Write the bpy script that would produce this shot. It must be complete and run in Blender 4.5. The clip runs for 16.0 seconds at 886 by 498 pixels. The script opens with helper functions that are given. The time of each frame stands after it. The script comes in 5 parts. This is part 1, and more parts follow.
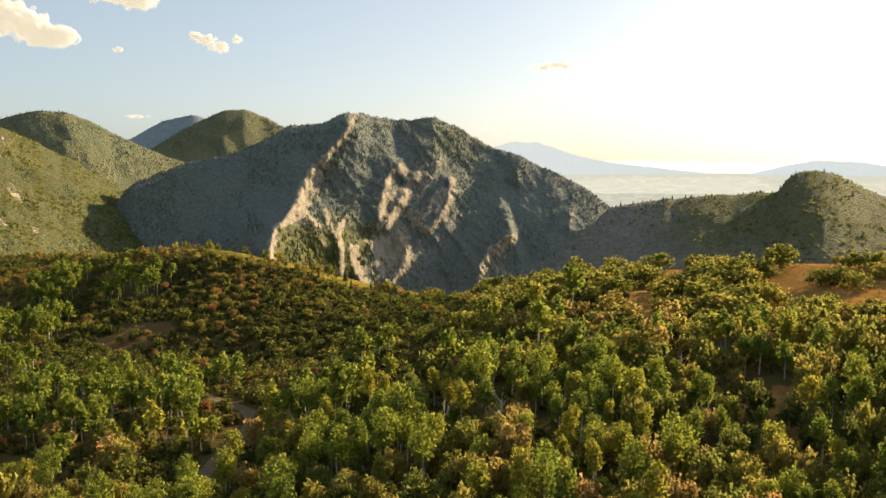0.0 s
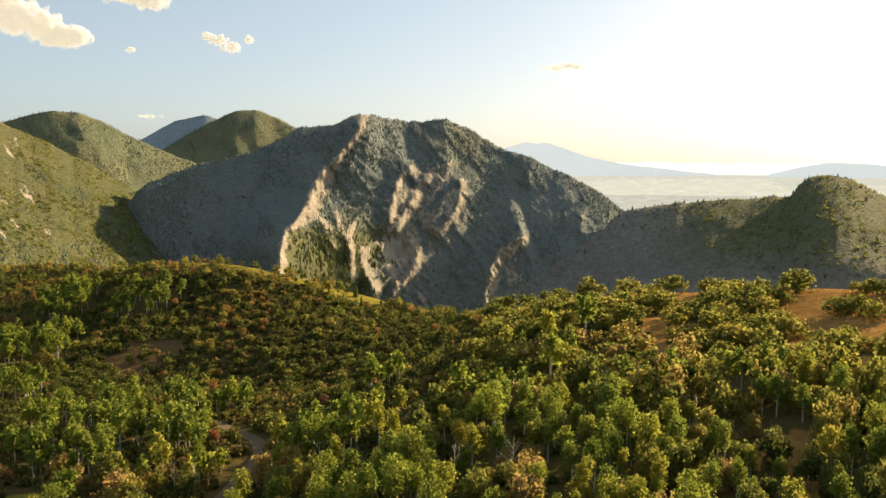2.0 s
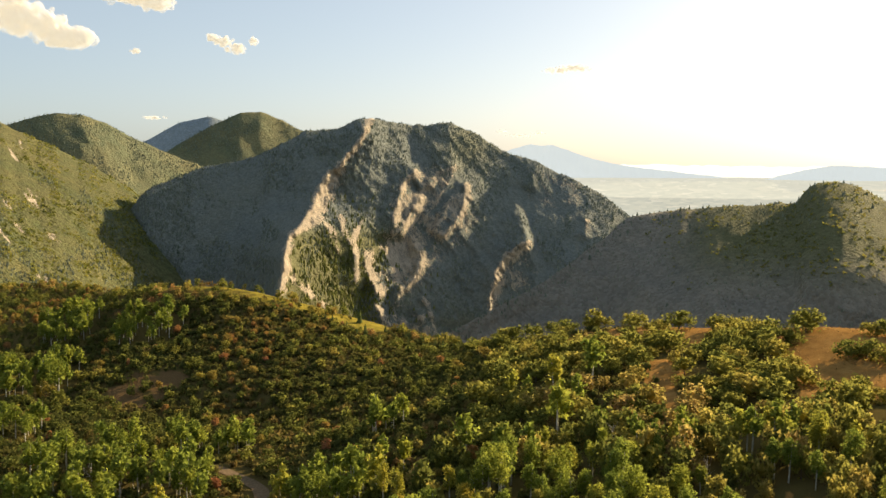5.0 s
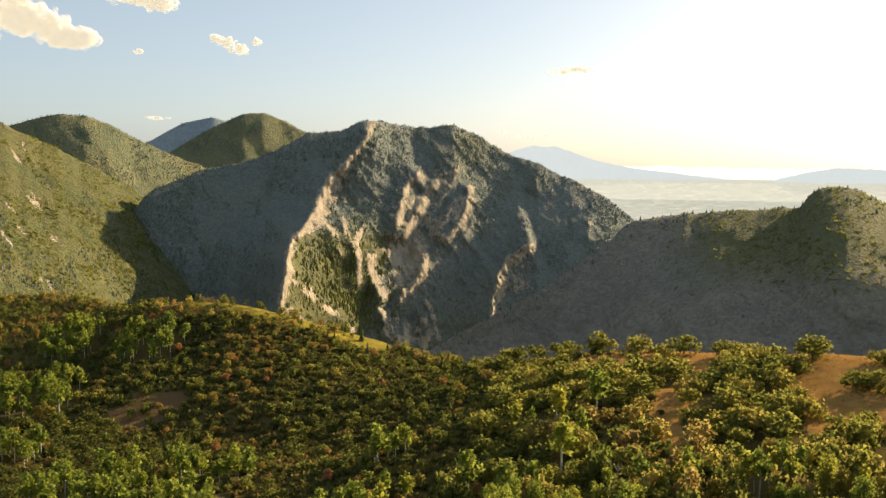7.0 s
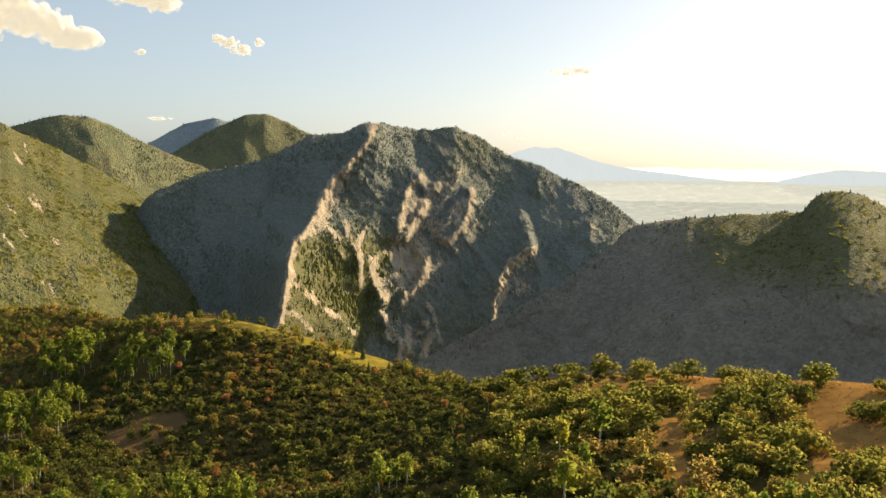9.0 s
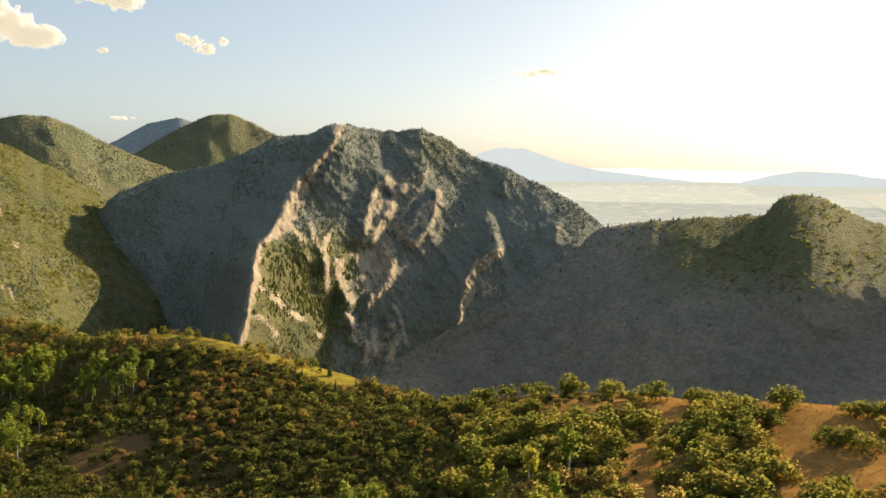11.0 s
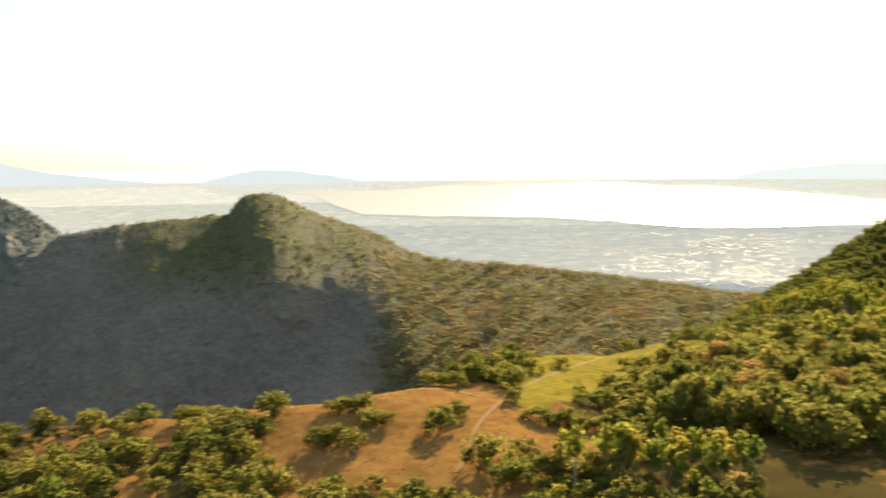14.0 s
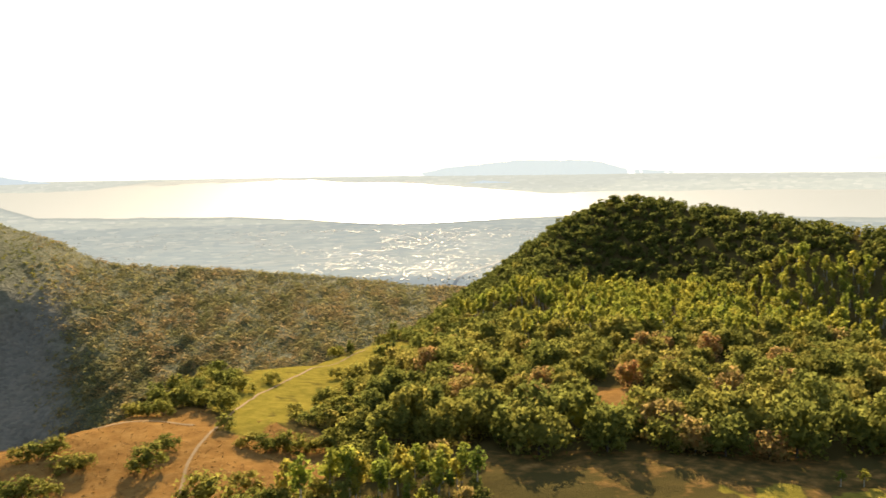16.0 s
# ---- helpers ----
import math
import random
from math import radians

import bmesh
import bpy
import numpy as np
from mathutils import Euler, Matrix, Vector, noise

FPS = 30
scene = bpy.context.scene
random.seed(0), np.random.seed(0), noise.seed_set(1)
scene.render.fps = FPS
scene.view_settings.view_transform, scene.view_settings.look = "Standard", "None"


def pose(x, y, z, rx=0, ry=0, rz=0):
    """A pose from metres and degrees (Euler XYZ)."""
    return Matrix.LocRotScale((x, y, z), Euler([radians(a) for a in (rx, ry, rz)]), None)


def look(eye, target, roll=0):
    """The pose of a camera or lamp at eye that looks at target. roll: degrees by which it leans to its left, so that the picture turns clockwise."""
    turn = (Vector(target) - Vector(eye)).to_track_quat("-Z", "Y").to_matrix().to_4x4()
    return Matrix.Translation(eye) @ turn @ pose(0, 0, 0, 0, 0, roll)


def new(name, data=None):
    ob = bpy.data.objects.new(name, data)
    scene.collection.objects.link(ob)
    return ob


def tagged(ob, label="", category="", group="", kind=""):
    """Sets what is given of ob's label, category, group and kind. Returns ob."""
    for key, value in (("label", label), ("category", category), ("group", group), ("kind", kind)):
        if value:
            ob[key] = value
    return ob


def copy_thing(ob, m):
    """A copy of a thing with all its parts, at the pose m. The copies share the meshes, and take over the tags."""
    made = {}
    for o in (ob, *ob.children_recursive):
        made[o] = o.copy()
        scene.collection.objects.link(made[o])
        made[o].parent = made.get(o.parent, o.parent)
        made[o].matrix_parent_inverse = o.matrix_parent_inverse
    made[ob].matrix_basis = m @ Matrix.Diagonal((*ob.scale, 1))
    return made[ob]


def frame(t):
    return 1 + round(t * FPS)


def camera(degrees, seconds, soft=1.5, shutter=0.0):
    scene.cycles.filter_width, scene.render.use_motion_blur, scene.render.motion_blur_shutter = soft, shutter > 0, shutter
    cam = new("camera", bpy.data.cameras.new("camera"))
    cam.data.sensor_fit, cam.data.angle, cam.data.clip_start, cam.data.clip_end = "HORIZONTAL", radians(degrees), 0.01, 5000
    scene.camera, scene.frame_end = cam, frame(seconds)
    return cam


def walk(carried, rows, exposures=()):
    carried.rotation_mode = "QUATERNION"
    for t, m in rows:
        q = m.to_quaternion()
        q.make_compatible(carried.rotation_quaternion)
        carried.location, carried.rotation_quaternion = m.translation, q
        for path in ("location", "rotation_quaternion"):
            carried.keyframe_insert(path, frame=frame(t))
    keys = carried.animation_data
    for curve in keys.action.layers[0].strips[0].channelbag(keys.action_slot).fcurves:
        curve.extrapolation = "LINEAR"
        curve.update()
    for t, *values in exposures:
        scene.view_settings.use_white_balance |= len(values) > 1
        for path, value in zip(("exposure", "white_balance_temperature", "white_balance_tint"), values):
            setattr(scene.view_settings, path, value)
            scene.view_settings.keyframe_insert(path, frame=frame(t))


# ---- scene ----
cam = camera(49.2, 16.0, soft=1.5, shutter=0.6)
PATH = [
    (0.0, pose(0.00, -0.01, 28.03, 85.06, 0, -0.00) @ pose(0, 0, 0, 0, 0, -0.07)),
    (0.5, pose(-0.05, 0.86, 29.72, 85.05, 0, 0.26) @ pose(0, 0, 0, 0, 0, 0.02)),
    (1.0, pose(-0.09, 1.72, 31.41, 85.04, 0, 0.44) @ pose(0, 0, 0, 0, 0, 0.04)),
    (1.5, pose(-0.09, 2.63, 33.09, 85.03, 0, 0.56) @ pose(0, 0, 0, 0, 0, 0.08)),
    (2.0, pose(-0.11, 3.50, 34.79, 85.02, 0, 0.64) @ pose(0, 0, 0, 0, 0, 0.12)),
    (2.5, pose(-0.19, 4.31, 36.48, 85.01, 0, 0.71) @ pose(0, 0, 0, 0, 0, 0.15)),
    (3.0, pose(-0.27, 5.08, 38.22, 85.01, 0, 0.77) @ pose(0, 0, 0, 0, 0, 0.19)),
    (3.5, pose(-0.28, 5.76, 39.99, 85.00, 0, 0.79) @ pose(0, 0, 0, 0, 0, 0.22)),
    (4.0, pose(-0.33, 6.46, 41.74, 85.00, 0, 0.82) @ pose(0, 0, 0, 0, 0, 0.22)),
    (6.5, pose(-0.66, 10.32, 50.63, 84.99, 0, 1.00) @ pose(0, 0, 0, 0, 0, 0.37)),
    (7, pose(-0.68, 11.11, 52.38, 84.98, 0, 1.04) @ pose(0, 0, 0, 0, 0, 0.42)),
    (7.5, pose(-0.69, 11.85, 54.13, 84.98, 0, 1.09) @ pose(0, 0, 0, 0, 0, 0.45)),
    (8, pose(-0.78, 12.54, 55.86, 84.97, 0, 1.12) @ pose(0, 0, 0, 0, 0, 0.46)),
    (8.5, pose(-0.85, 13.22, 57.65, 84.96, 0, 1.17) @ pose(0, 0, 0, 0, 0, 0.54)),
    (11.0, pose(-1.54, 16.87, 66.21, 84.92, 0, -0.87) @ pose(0, 0, 0, 0, 0, 0.66)),
    (11.5, pose(-1.76, 17.66, 67.28, 84.97, 0, -4.05) @ pose(0, 0, 0, 0, 0, 0.48)),
    (12.0, pose(-1.88, 18.53, 67.98, 85.01, 0, -7.93) @ pose(0, 0, 0, 0, 0, 0.29)),
    (12.5, pose(-1.89, 19.77, 68.37, 84.99, 0, -12.82) @ pose(0, 0, 0, 0, 0, 0.01)),
    (13.0, pose(-1.95, 21.86, 68.54, 84.99, 0, -19.19) @ pose(0, 0, 0, 0, 0, -0.20)),
    (13.5, pose(-2.14, 24.76, 68.71, 84.99, 0, -25.65) @ pose(0, 0, 0, 0, 0, -0.26)),
    (14.0, pose(-2.21, 27.89, 69.00, 84.99, 0, -31.90) @ pose(0, 0, 0, 0, 0, -0.42)),
    (14.5, pose(-1.88, 30.99, 69.46, 84.98, 0, -37.94) @ pose(0, 0, 0, 0, 0, -0.70)),
    (15.0, pose(-0.97, 34.04, 70.32, 84.91, 0, -43.12) @ pose(0, 0, 0, 0, 0, -0.98)),
    (15.5, pose(0.12, 37.19, 71.54, 84.74, 0, -47.29) @ pose(0, 0, 0, 0, 0, -0.90)),
    (16.0, pose(1.27, 40.34, 72.91, 84.67, 0, -49.99) @ pose(0, 0, 0, 0, 0, -0.71)),
]
walk(cam, PATH, [(0.0, 1.05, 7700, 10), (11.0, 1.05, 7700, 10), (13.5, 1.25, 7550, 10), (16.0, 1.12, 7300, 10)])

# ---- world and sun ----
SUN_AZ, SUN_EL = 47.5, 19.5          # degrees to the right of the first heading, and above the horizon
world = bpy.data.worlds.new("sky_world")
scene.world = world
world.use_nodes = True
wn = world.node_tree
wn.nodes.clear()
sky = wn.nodes.new("ShaderNodeTexSky")
sky.sky_type = "NISHITA"
sky.sun_disc = False
sky.sun_elevation = radians(SUN_EL)
sky.sun_rotation = radians(SUN_AZ)
sky.altitude = 1800
sky.air_density = 0.8
sky.dust_density = 7.0
sky.ozone_density = 1.6
sky_bg = wn.nodes.new("ShaderNodeBackground")
sky_bg.inputs["Strength"].default_value = 0.05
haze_bg = wn.nodes.new("ShaderNodeBackground")          # even evening haze over the whole sky
haze_bg.inputs["Color"].default_value = (0.62, 0.81, 1.0, 1)
haze_bg.inputs["Strength"].default_value = 0.18
sky_sum = wn.nodes.new("ShaderNodeAddShader")
sky_out = wn.nodes.new("ShaderNodeOutputWorld")
wn.links.new(sky.outputs[0], sky_bg.inputs[0])
wn.links.new(sky_bg.outputs[0], sky_sum.inputs[0])
wn.links.new(haze_bg.outputs[0], sky_sum.inputs[1])
wn.links.new(sky_sum.outputs[0], sky_out.inputs[0])

sun_data = bpy.data.lights.new("sun", "SUN")
sun_data.energy = 5.0
sun_data.angle = radians(0.6)
sun_data.color = (1.0, 0.83, 0.58)
sun = new("sun", sun_data)
sa, se = radians(SUN_AZ), radians(SUN_EL)
sun.matrix_world = look((900 * math.sin(sa) * math.cos(se), 900 * math.cos(sa) * math.cos(se), 900 * math.sin(se)), (0, 0, 0))

# ---- small tools ----
HUB = np.array([0.0, 15.0])          # plan centre for the polar layouts


def lattice(ix, iy, seed):
    n = (ix * 374761393 + iy * 668265263 + seed * 974634777) & 0xFFFFFFFF
    n = ((n ^ (n >> 13)) * 1274126177) & 0xFFFFFFFF
    return ((n ^ (n >> 16)) & 0xFFFF) / 65535.0


def vnoise(x, y, seed=0):
    x, y = np.asarray(x, float), np.asarray(y, float)
    ix, iy = np.floor(x).astype(np.int64), np.floor(y).astype(np.int64)
    fx, fy = x - ix, y - iy
    fx, fy = fx * fx * (3 - 2 * fx), fy * fy * (3 - 2 * fy)
    a, b = lattice(ix, iy, seed), lattice(ix + 1, iy, seed)
    c, d = lattice(ix, iy + 1, seed), lattice(ix + 1, iy + 1, seed)
    return (a + (b - a) * fx) * (1 - fy) + (c + (d - c) * fx) * fy


def fbm(x, y, octaves=4, seed=0, ridged=False):
    total, amp, norm = 0.0, 1.0, 0.0
    for o in range(octaves):
        n = vnoise(x * 2 ** o + 17.3 * o, y * 2 ** o - 9.1 * o, seed + o)
        total = total + amp * (1 - np.abs(2 * n - 1) if ridged else n)
        norm, amp = norm + amp, amp * 0.5
    return total / norm


def smooth01(x, lo, hi):
    u = np.clip((x - lo) / (hi - lo), 0, 1)
    return u * u * (3 - 2 * u)


def blur(a, n, axis):
    if n < 1:
        return a
    k = np.hanning(2 * n + 3)[1:-1]
    k /= k.sum()
    return np.apply_along_axis(lambda v: np.convolve(np.pad(v, n, mode="edge"), k, mode="valid"), axis, a)


def curve(x, pts, col):
    """A soft curve through the control rows, column col against column 0."""
    p = np.array(pts, float)
    order = np.argsort(p[:, 0])
    return np.interp(x, p[order, 0], p[order, col])


def mesh_np(name, verts, faces, material, smooth=False, attrs=None):
    """One mesh from arrays: verts (n, 3), faces (m, 3) or (m, 4)."""
    verts, faces = np.asarray(verts, np.float32), np.asarray(faces, np.int32)
    me = bpy.data.meshes.new(name)
    k = faces.shape[1]
    me.vertices.add(len(verts))
    me.vertices.foreach_set("co", verts.ravel())
    me.loops.add(faces.size)
    me.loops.foreach_set("vertex_index", faces.ravel())
    me.polygons.add(len(faces))
    me.polygons.foreach_set("loop_start", np.arange(0, faces.size, k, dtype=np.int32))
    me.polygons.foreach_set("loop_total", np.full(len(faces), k, np.int32))
    me.polygons.foreach_set("use_smooth", np.full(len(faces), smooth, bool))
    for key, val in (attrs or {}).items():
        me.attributes.new(key, "FLOAT", "POINT").data.foreach_set("value", np.asarray(val, np.float32).ravel())
    me.update(calc_edges=True)
    me.materials.append(material)
    return me


def grid_faces(rows, cols, wrap=False):
    r, c = np.meshgrid(np.arange(rows - 1), np.arange(cols if wrap else cols - 1), indexing="ij")
    c2 = (c + 1) % cols
    return np.stack([r * cols + c, r * cols + c2, (r + 1) * cols + c2, (r + 1) * cols + c], -1).reshape(-1, 4)


def polar_xy(az, r):
    a = np.radians(az)
    return HUB[0] + r * np.sin(a), HUB[1] + r * np.cos(a)


def to_polar(x, y):
    return np.degrees(np.arctan2(x - HUB[0], y - HUB[1])), np.hypot(x - HUB[0], y - HUB[1])


# ---- materials ----
def nodes_of(name):
    m = bpy.data.materials.new(name)
    m.use_nodes = True
    nt = m.node_tree
    nt.nodes.clear()
    out = nt.nodes.new("ShaderNodeOutputMaterial")
    return m, nt, out


def ramp(nt, stops, fac=None, mode="LINEAR"):
    r = nt.nodes.new("ShaderNodeValToRGB")
    r.color_ramp.interpolation = mode
    el = r.color_ramp.elements
    while len(el) < len(stops):
        el.new(0.5)
    for e, (p, c) in zip(el, stops):
        e.position, e.color = p, (*c, 1)
    if fac is not None:
        nt.links.new(fac, r.inputs[0])
    return r.outputs[0]


def noise_fac(nt, scale, detail=4, coords="Object", stretch=(1, 1, 1), rough=0.55):
    tc = nt.nodes.new("ShaderNodeTexCoord")
    mp = nt.nodes.new("ShaderNodeMapping")
    mp.inputs["Scale"].default_value = stretch
    tx = nt.nodes.new("ShaderNodeTexNoise")
    tx.inputs["Scale"].default_value = scale
    tx.inputs["Detail"].default_value = detail
    tx.inputs["Roughness"].default_value = rough
    nt.links.new(tc.outputs[coords], mp.inputs[0])
    nt.links.new(mp.outputs[0], tx.inputs["Vector"])
    return tx.outputs["Fac"]


def math_node(nt, op, a, b=None, clamp=False):
    n = nt.nodes.new("ShaderNodeMath")
    n.operation, n.use_clamp = op, clamp
    for i, v in enumerate((a, b)):
        if v is None:
            continue
        if isinstance(v, (int, float)):
            n.inputs[i].default_value = v
        else:
            nt.links.new(v, n.inputs[i])
    return n.outputs[0]


def mix_rgb(nt, fac, a, b):
    n = nt.nodes.new("ShaderNodeMix")
    n.data_type = "RGBA"
    for sock, v in ((n.inputs[0], fac), (n.inputs[6], a), (n.inputs[7], b)):
        if isinstance(v, (int, float)):
            sock.default_value = v
        elif isinstance(v, tuple):
            sock.default_value = (*v, 1)
        else:
            nt.links.new(v, sock)
    return n.outputs[2]


def attr(nt, name):
    n = nt.nodes.new("ShaderNodeAttribute")
    n.attribute_name = name
    return n.outputs["Fac"]


def bump(nt, height, strength, dist):
    b = nt.nodes.new("ShaderNodeBump")
    b.inputs["Strength"].default_value, b.inputs["Distance"].default_value = strength, dist
    nt.links.new(height, b.inputs["Height"])
    return b.outputs[0]


def surface(nt, out, colour, rough=0.9, normal=None, spec=0.2):
    p = nt.nodes.new("ShaderNodeBsdfPrincipled")
    if isinstance(colour, tuple):
        p.inputs["Base Color"].default_value = (*colour, 1)
    else:
        nt.links.new(colour, p.inputs["Base Color"])
    p.inputs["Roughness"].default_value = rough
    p.inputs["Specular IOR Level"].default_value = spec
    if normal is not None:
        nt.links.new(normal, p.inputs["Normal"])
    nt.links.new(p.outputs[0], out.inputs[0])
    return p


def leaf_material(name, stops, glow=0.45):
    """Thin leaves: half scattered back, half let through; the hue varies from tree to tree and a little from leaf to leaf."""
    m, nt, out = nodes_of(name)
    info = nt.nodes.new("ShaderNodeObjectInfo")
    geo = nt.nodes.new("ShaderNodeNewGeometry")
    own = attr(nt, "tint")                      # set on the joined woods; single trees vary by their own number
    tint = math_node(nt, "ADD", own, math_node(nt, "MULTIPLY", info.outputs["Random"], math_node(nt, "LESS_THAN", own, 0.001)))
    tint = math_node(nt, "ADD", tint, math_node(nt, "MULTIPLY", math_node(nt, "SUBTRACT", info.outputs["Random"], 0.5), 0.14))
    per = math_node(nt, "MULTIPLY", math_node(nt, "SUBTRACT", geo.outputs["Random Per Island"], 0.5), 0.16)
    fac = math_node(nt, "ADD", tint, per, clamp=True)
    col = ramp(nt, stops, fac)
    hsv = nt.nodes.new("ShaderNodeHueSaturation")
    val = math_node(nt, "ADD", math_node(nt, "MULTIPLY", geo.outputs["Random Per Island"], 0.5), 0.75)
    nt.links.new(val, hsv.inputs["Value"])
    nt.links.new(col, hsv.inputs["Color"])
    d = nt.nodes.new("ShaderNodeBsdfDiffuse")
    t = nt.nodes.new("ShaderNodeBsdfTranslucent")
    mx = nt.nodes.new("ShaderNodeMixShader")
    mx.inputs[0].default_value = glow
    nt.links.new(hsv.outputs[0], d.inputs[0])
    nt.links.new(hsv.outputs[0], t.inputs[0])
    nt.links.new(d.outputs[0], mx.inputs[1])
    nt.links.new(t.outputs[0], mx.inputs[2])
    nt.links.new(mx.outputs[0], out.inputs[0])
    return m


LEAF_ASPEN = leaf_material("aspen_leaves", [(0.0, (0.155, 0.20, 0.042)), (0.4, (0.245, 0.275, 0.05)), (0.75, (0.34, 0.315, 0.058)), (1.0, (0.42, 0.33, 0.065))], 0.68)
LEAF_OAK = leaf_material("oak_leaves", [(0.0, (0.10, 0.115, 0.034)), (0.3, (0.18, 0.19, 0.046)), (0.55, (0.265, 0.24, 0.056)), (0.78, (0.33, 0.26, 0.075)), (0.9, (0.35, 0.25, 0.095)), (0.97, (0.38, 0.22, 0.085)), (1.0, (0.39, 0.18, 0.08))], 0.68)
LEAF_MAPLE = leaf_material("maple_leaves", [(0.0, (0.29, 0.23, 0.06)), (0.4, (0.35, 0.22, 0.07)), (0.75, (0.38, 0.19, 0.08)), (1.0, (0.36, 0.15, 0.085))], 0.5)
LEAF_FIR = leaf_material("fir_needles", [(0.0, (0.09, 0.11, 0.035)), (0.6, (0.13, 0.145, 0.045)), (1.0, (0.18, 0.18, 0.055))], 0.3)
# darker than oak leaves: part of the gully's shade is put in here
LEAF_BRUSH = leaf_material("brush_leaves", [(0.0, (0.085, 0.095, 0.03)), (0.15, (0.125, 0.125, 0.036)), (0.45, (0.19, 0.15, 0.05)), (1.0, (0.28, 0.165, 0.068))], 0.5)
LEAF_STRAW = leaf_material("dry_grass_blades", [(0.0, (0.25, 0.145, 0.055)), (0.5, (0.34, 0.20, 0.08)), (1.0, (0.42, 0.27, 0.11))], 0.4)
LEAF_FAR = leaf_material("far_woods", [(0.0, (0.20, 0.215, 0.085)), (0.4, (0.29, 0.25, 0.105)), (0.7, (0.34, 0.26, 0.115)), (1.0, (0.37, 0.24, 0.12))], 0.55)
# distance haze is put into these needles: lighter and greyer than near firs
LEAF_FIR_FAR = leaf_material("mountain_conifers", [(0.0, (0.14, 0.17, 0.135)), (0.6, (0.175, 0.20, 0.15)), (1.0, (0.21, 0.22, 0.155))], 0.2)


def bark_material(name, a, b, scale):
    m, nt, out = nodes_of(name)
    n = noise_fac(nt, scale, 5, stretch=(1, 1, 3.0))
    surface(nt, out, ramp(nt, [(0.35, a), (0.62, b)], n), 0.9, bump(nt, n, 0.4, 0.05))
    return m


BARK_ASPEN = bark_material("aspen_bark", (0.16, 0.15, 0.11), (0.55, 0.52, 0.42), 3.0)
BARK_OAK = bark_material("oak_bark", (0.05, 0.04, 0.03), (0.14, 0.11, 0.08), 4.0)


def ground_material():
    m, nt, out = nodes_of("hillside_ground")
    big, mid, fine = noise_fac(nt, 0.02, 5), noise_fac(nt, 0.25, 5), noise_fac(nt, 2.2, 4)
    floor = mix_rgb(nt, mid, (0.07, 0.06, 0.02), (0.13, 0.085, 0.032))
    floor = mix_rgb(nt, big, floor, (0.09, 0.075, 0.028))
    straw = ramp(nt, [(0.3, (0.20, 0.10, 0.033)), (0.5, (0.30, 0.16, 0.051)), (0.7, (0.385, 0.222, 0.08))], math_node(nt, "ADD", math_node(nt, "MULTIPLY", mid, 0.6), math_node(nt, "MULTIPLY", fine, 0.4)))
    grass = ramp(nt, [(0.3, (0.15, 0.13, 0.026)), (0.52, (0.26, 0.21, 0.04)), (0.75, (0.37, 0.28, 0.06))], math_node(nt, "ADD", math_node(nt, "MULTIPLY", mid, 0.6), math_node(nt, "MULTIPLY", fine, 0.4)))
    wob = math_node(nt, "MULTIPLY", math_node(nt, "SUBTRACT", mid, 0.5), 0.8)

    def mask(name):
        a = math_node(nt, "ADD", attr(nt, name), wob)
        return math_node(nt, "MULTIPLY", math_node(nt, "SUBTRACT", a, 0.35), 3.5, clamp=True)
    col = mix_rgb(nt, mask("straw"), floor, straw)
    col = mix_rgb(nt, mask("grass"), col, grass)
    col = mix_rgb(nt, mask("dirt"), col, ramp(nt, [(0.35, (0.11, 0.068, 0.03)), (0.65, (0.16, 0.10, 0.048))], fine))
    surface(nt, out, col, 0.95, bump(nt, math_node(nt, "ADD", fine, mid), 0.7, 0.35), 0.0)
    return m


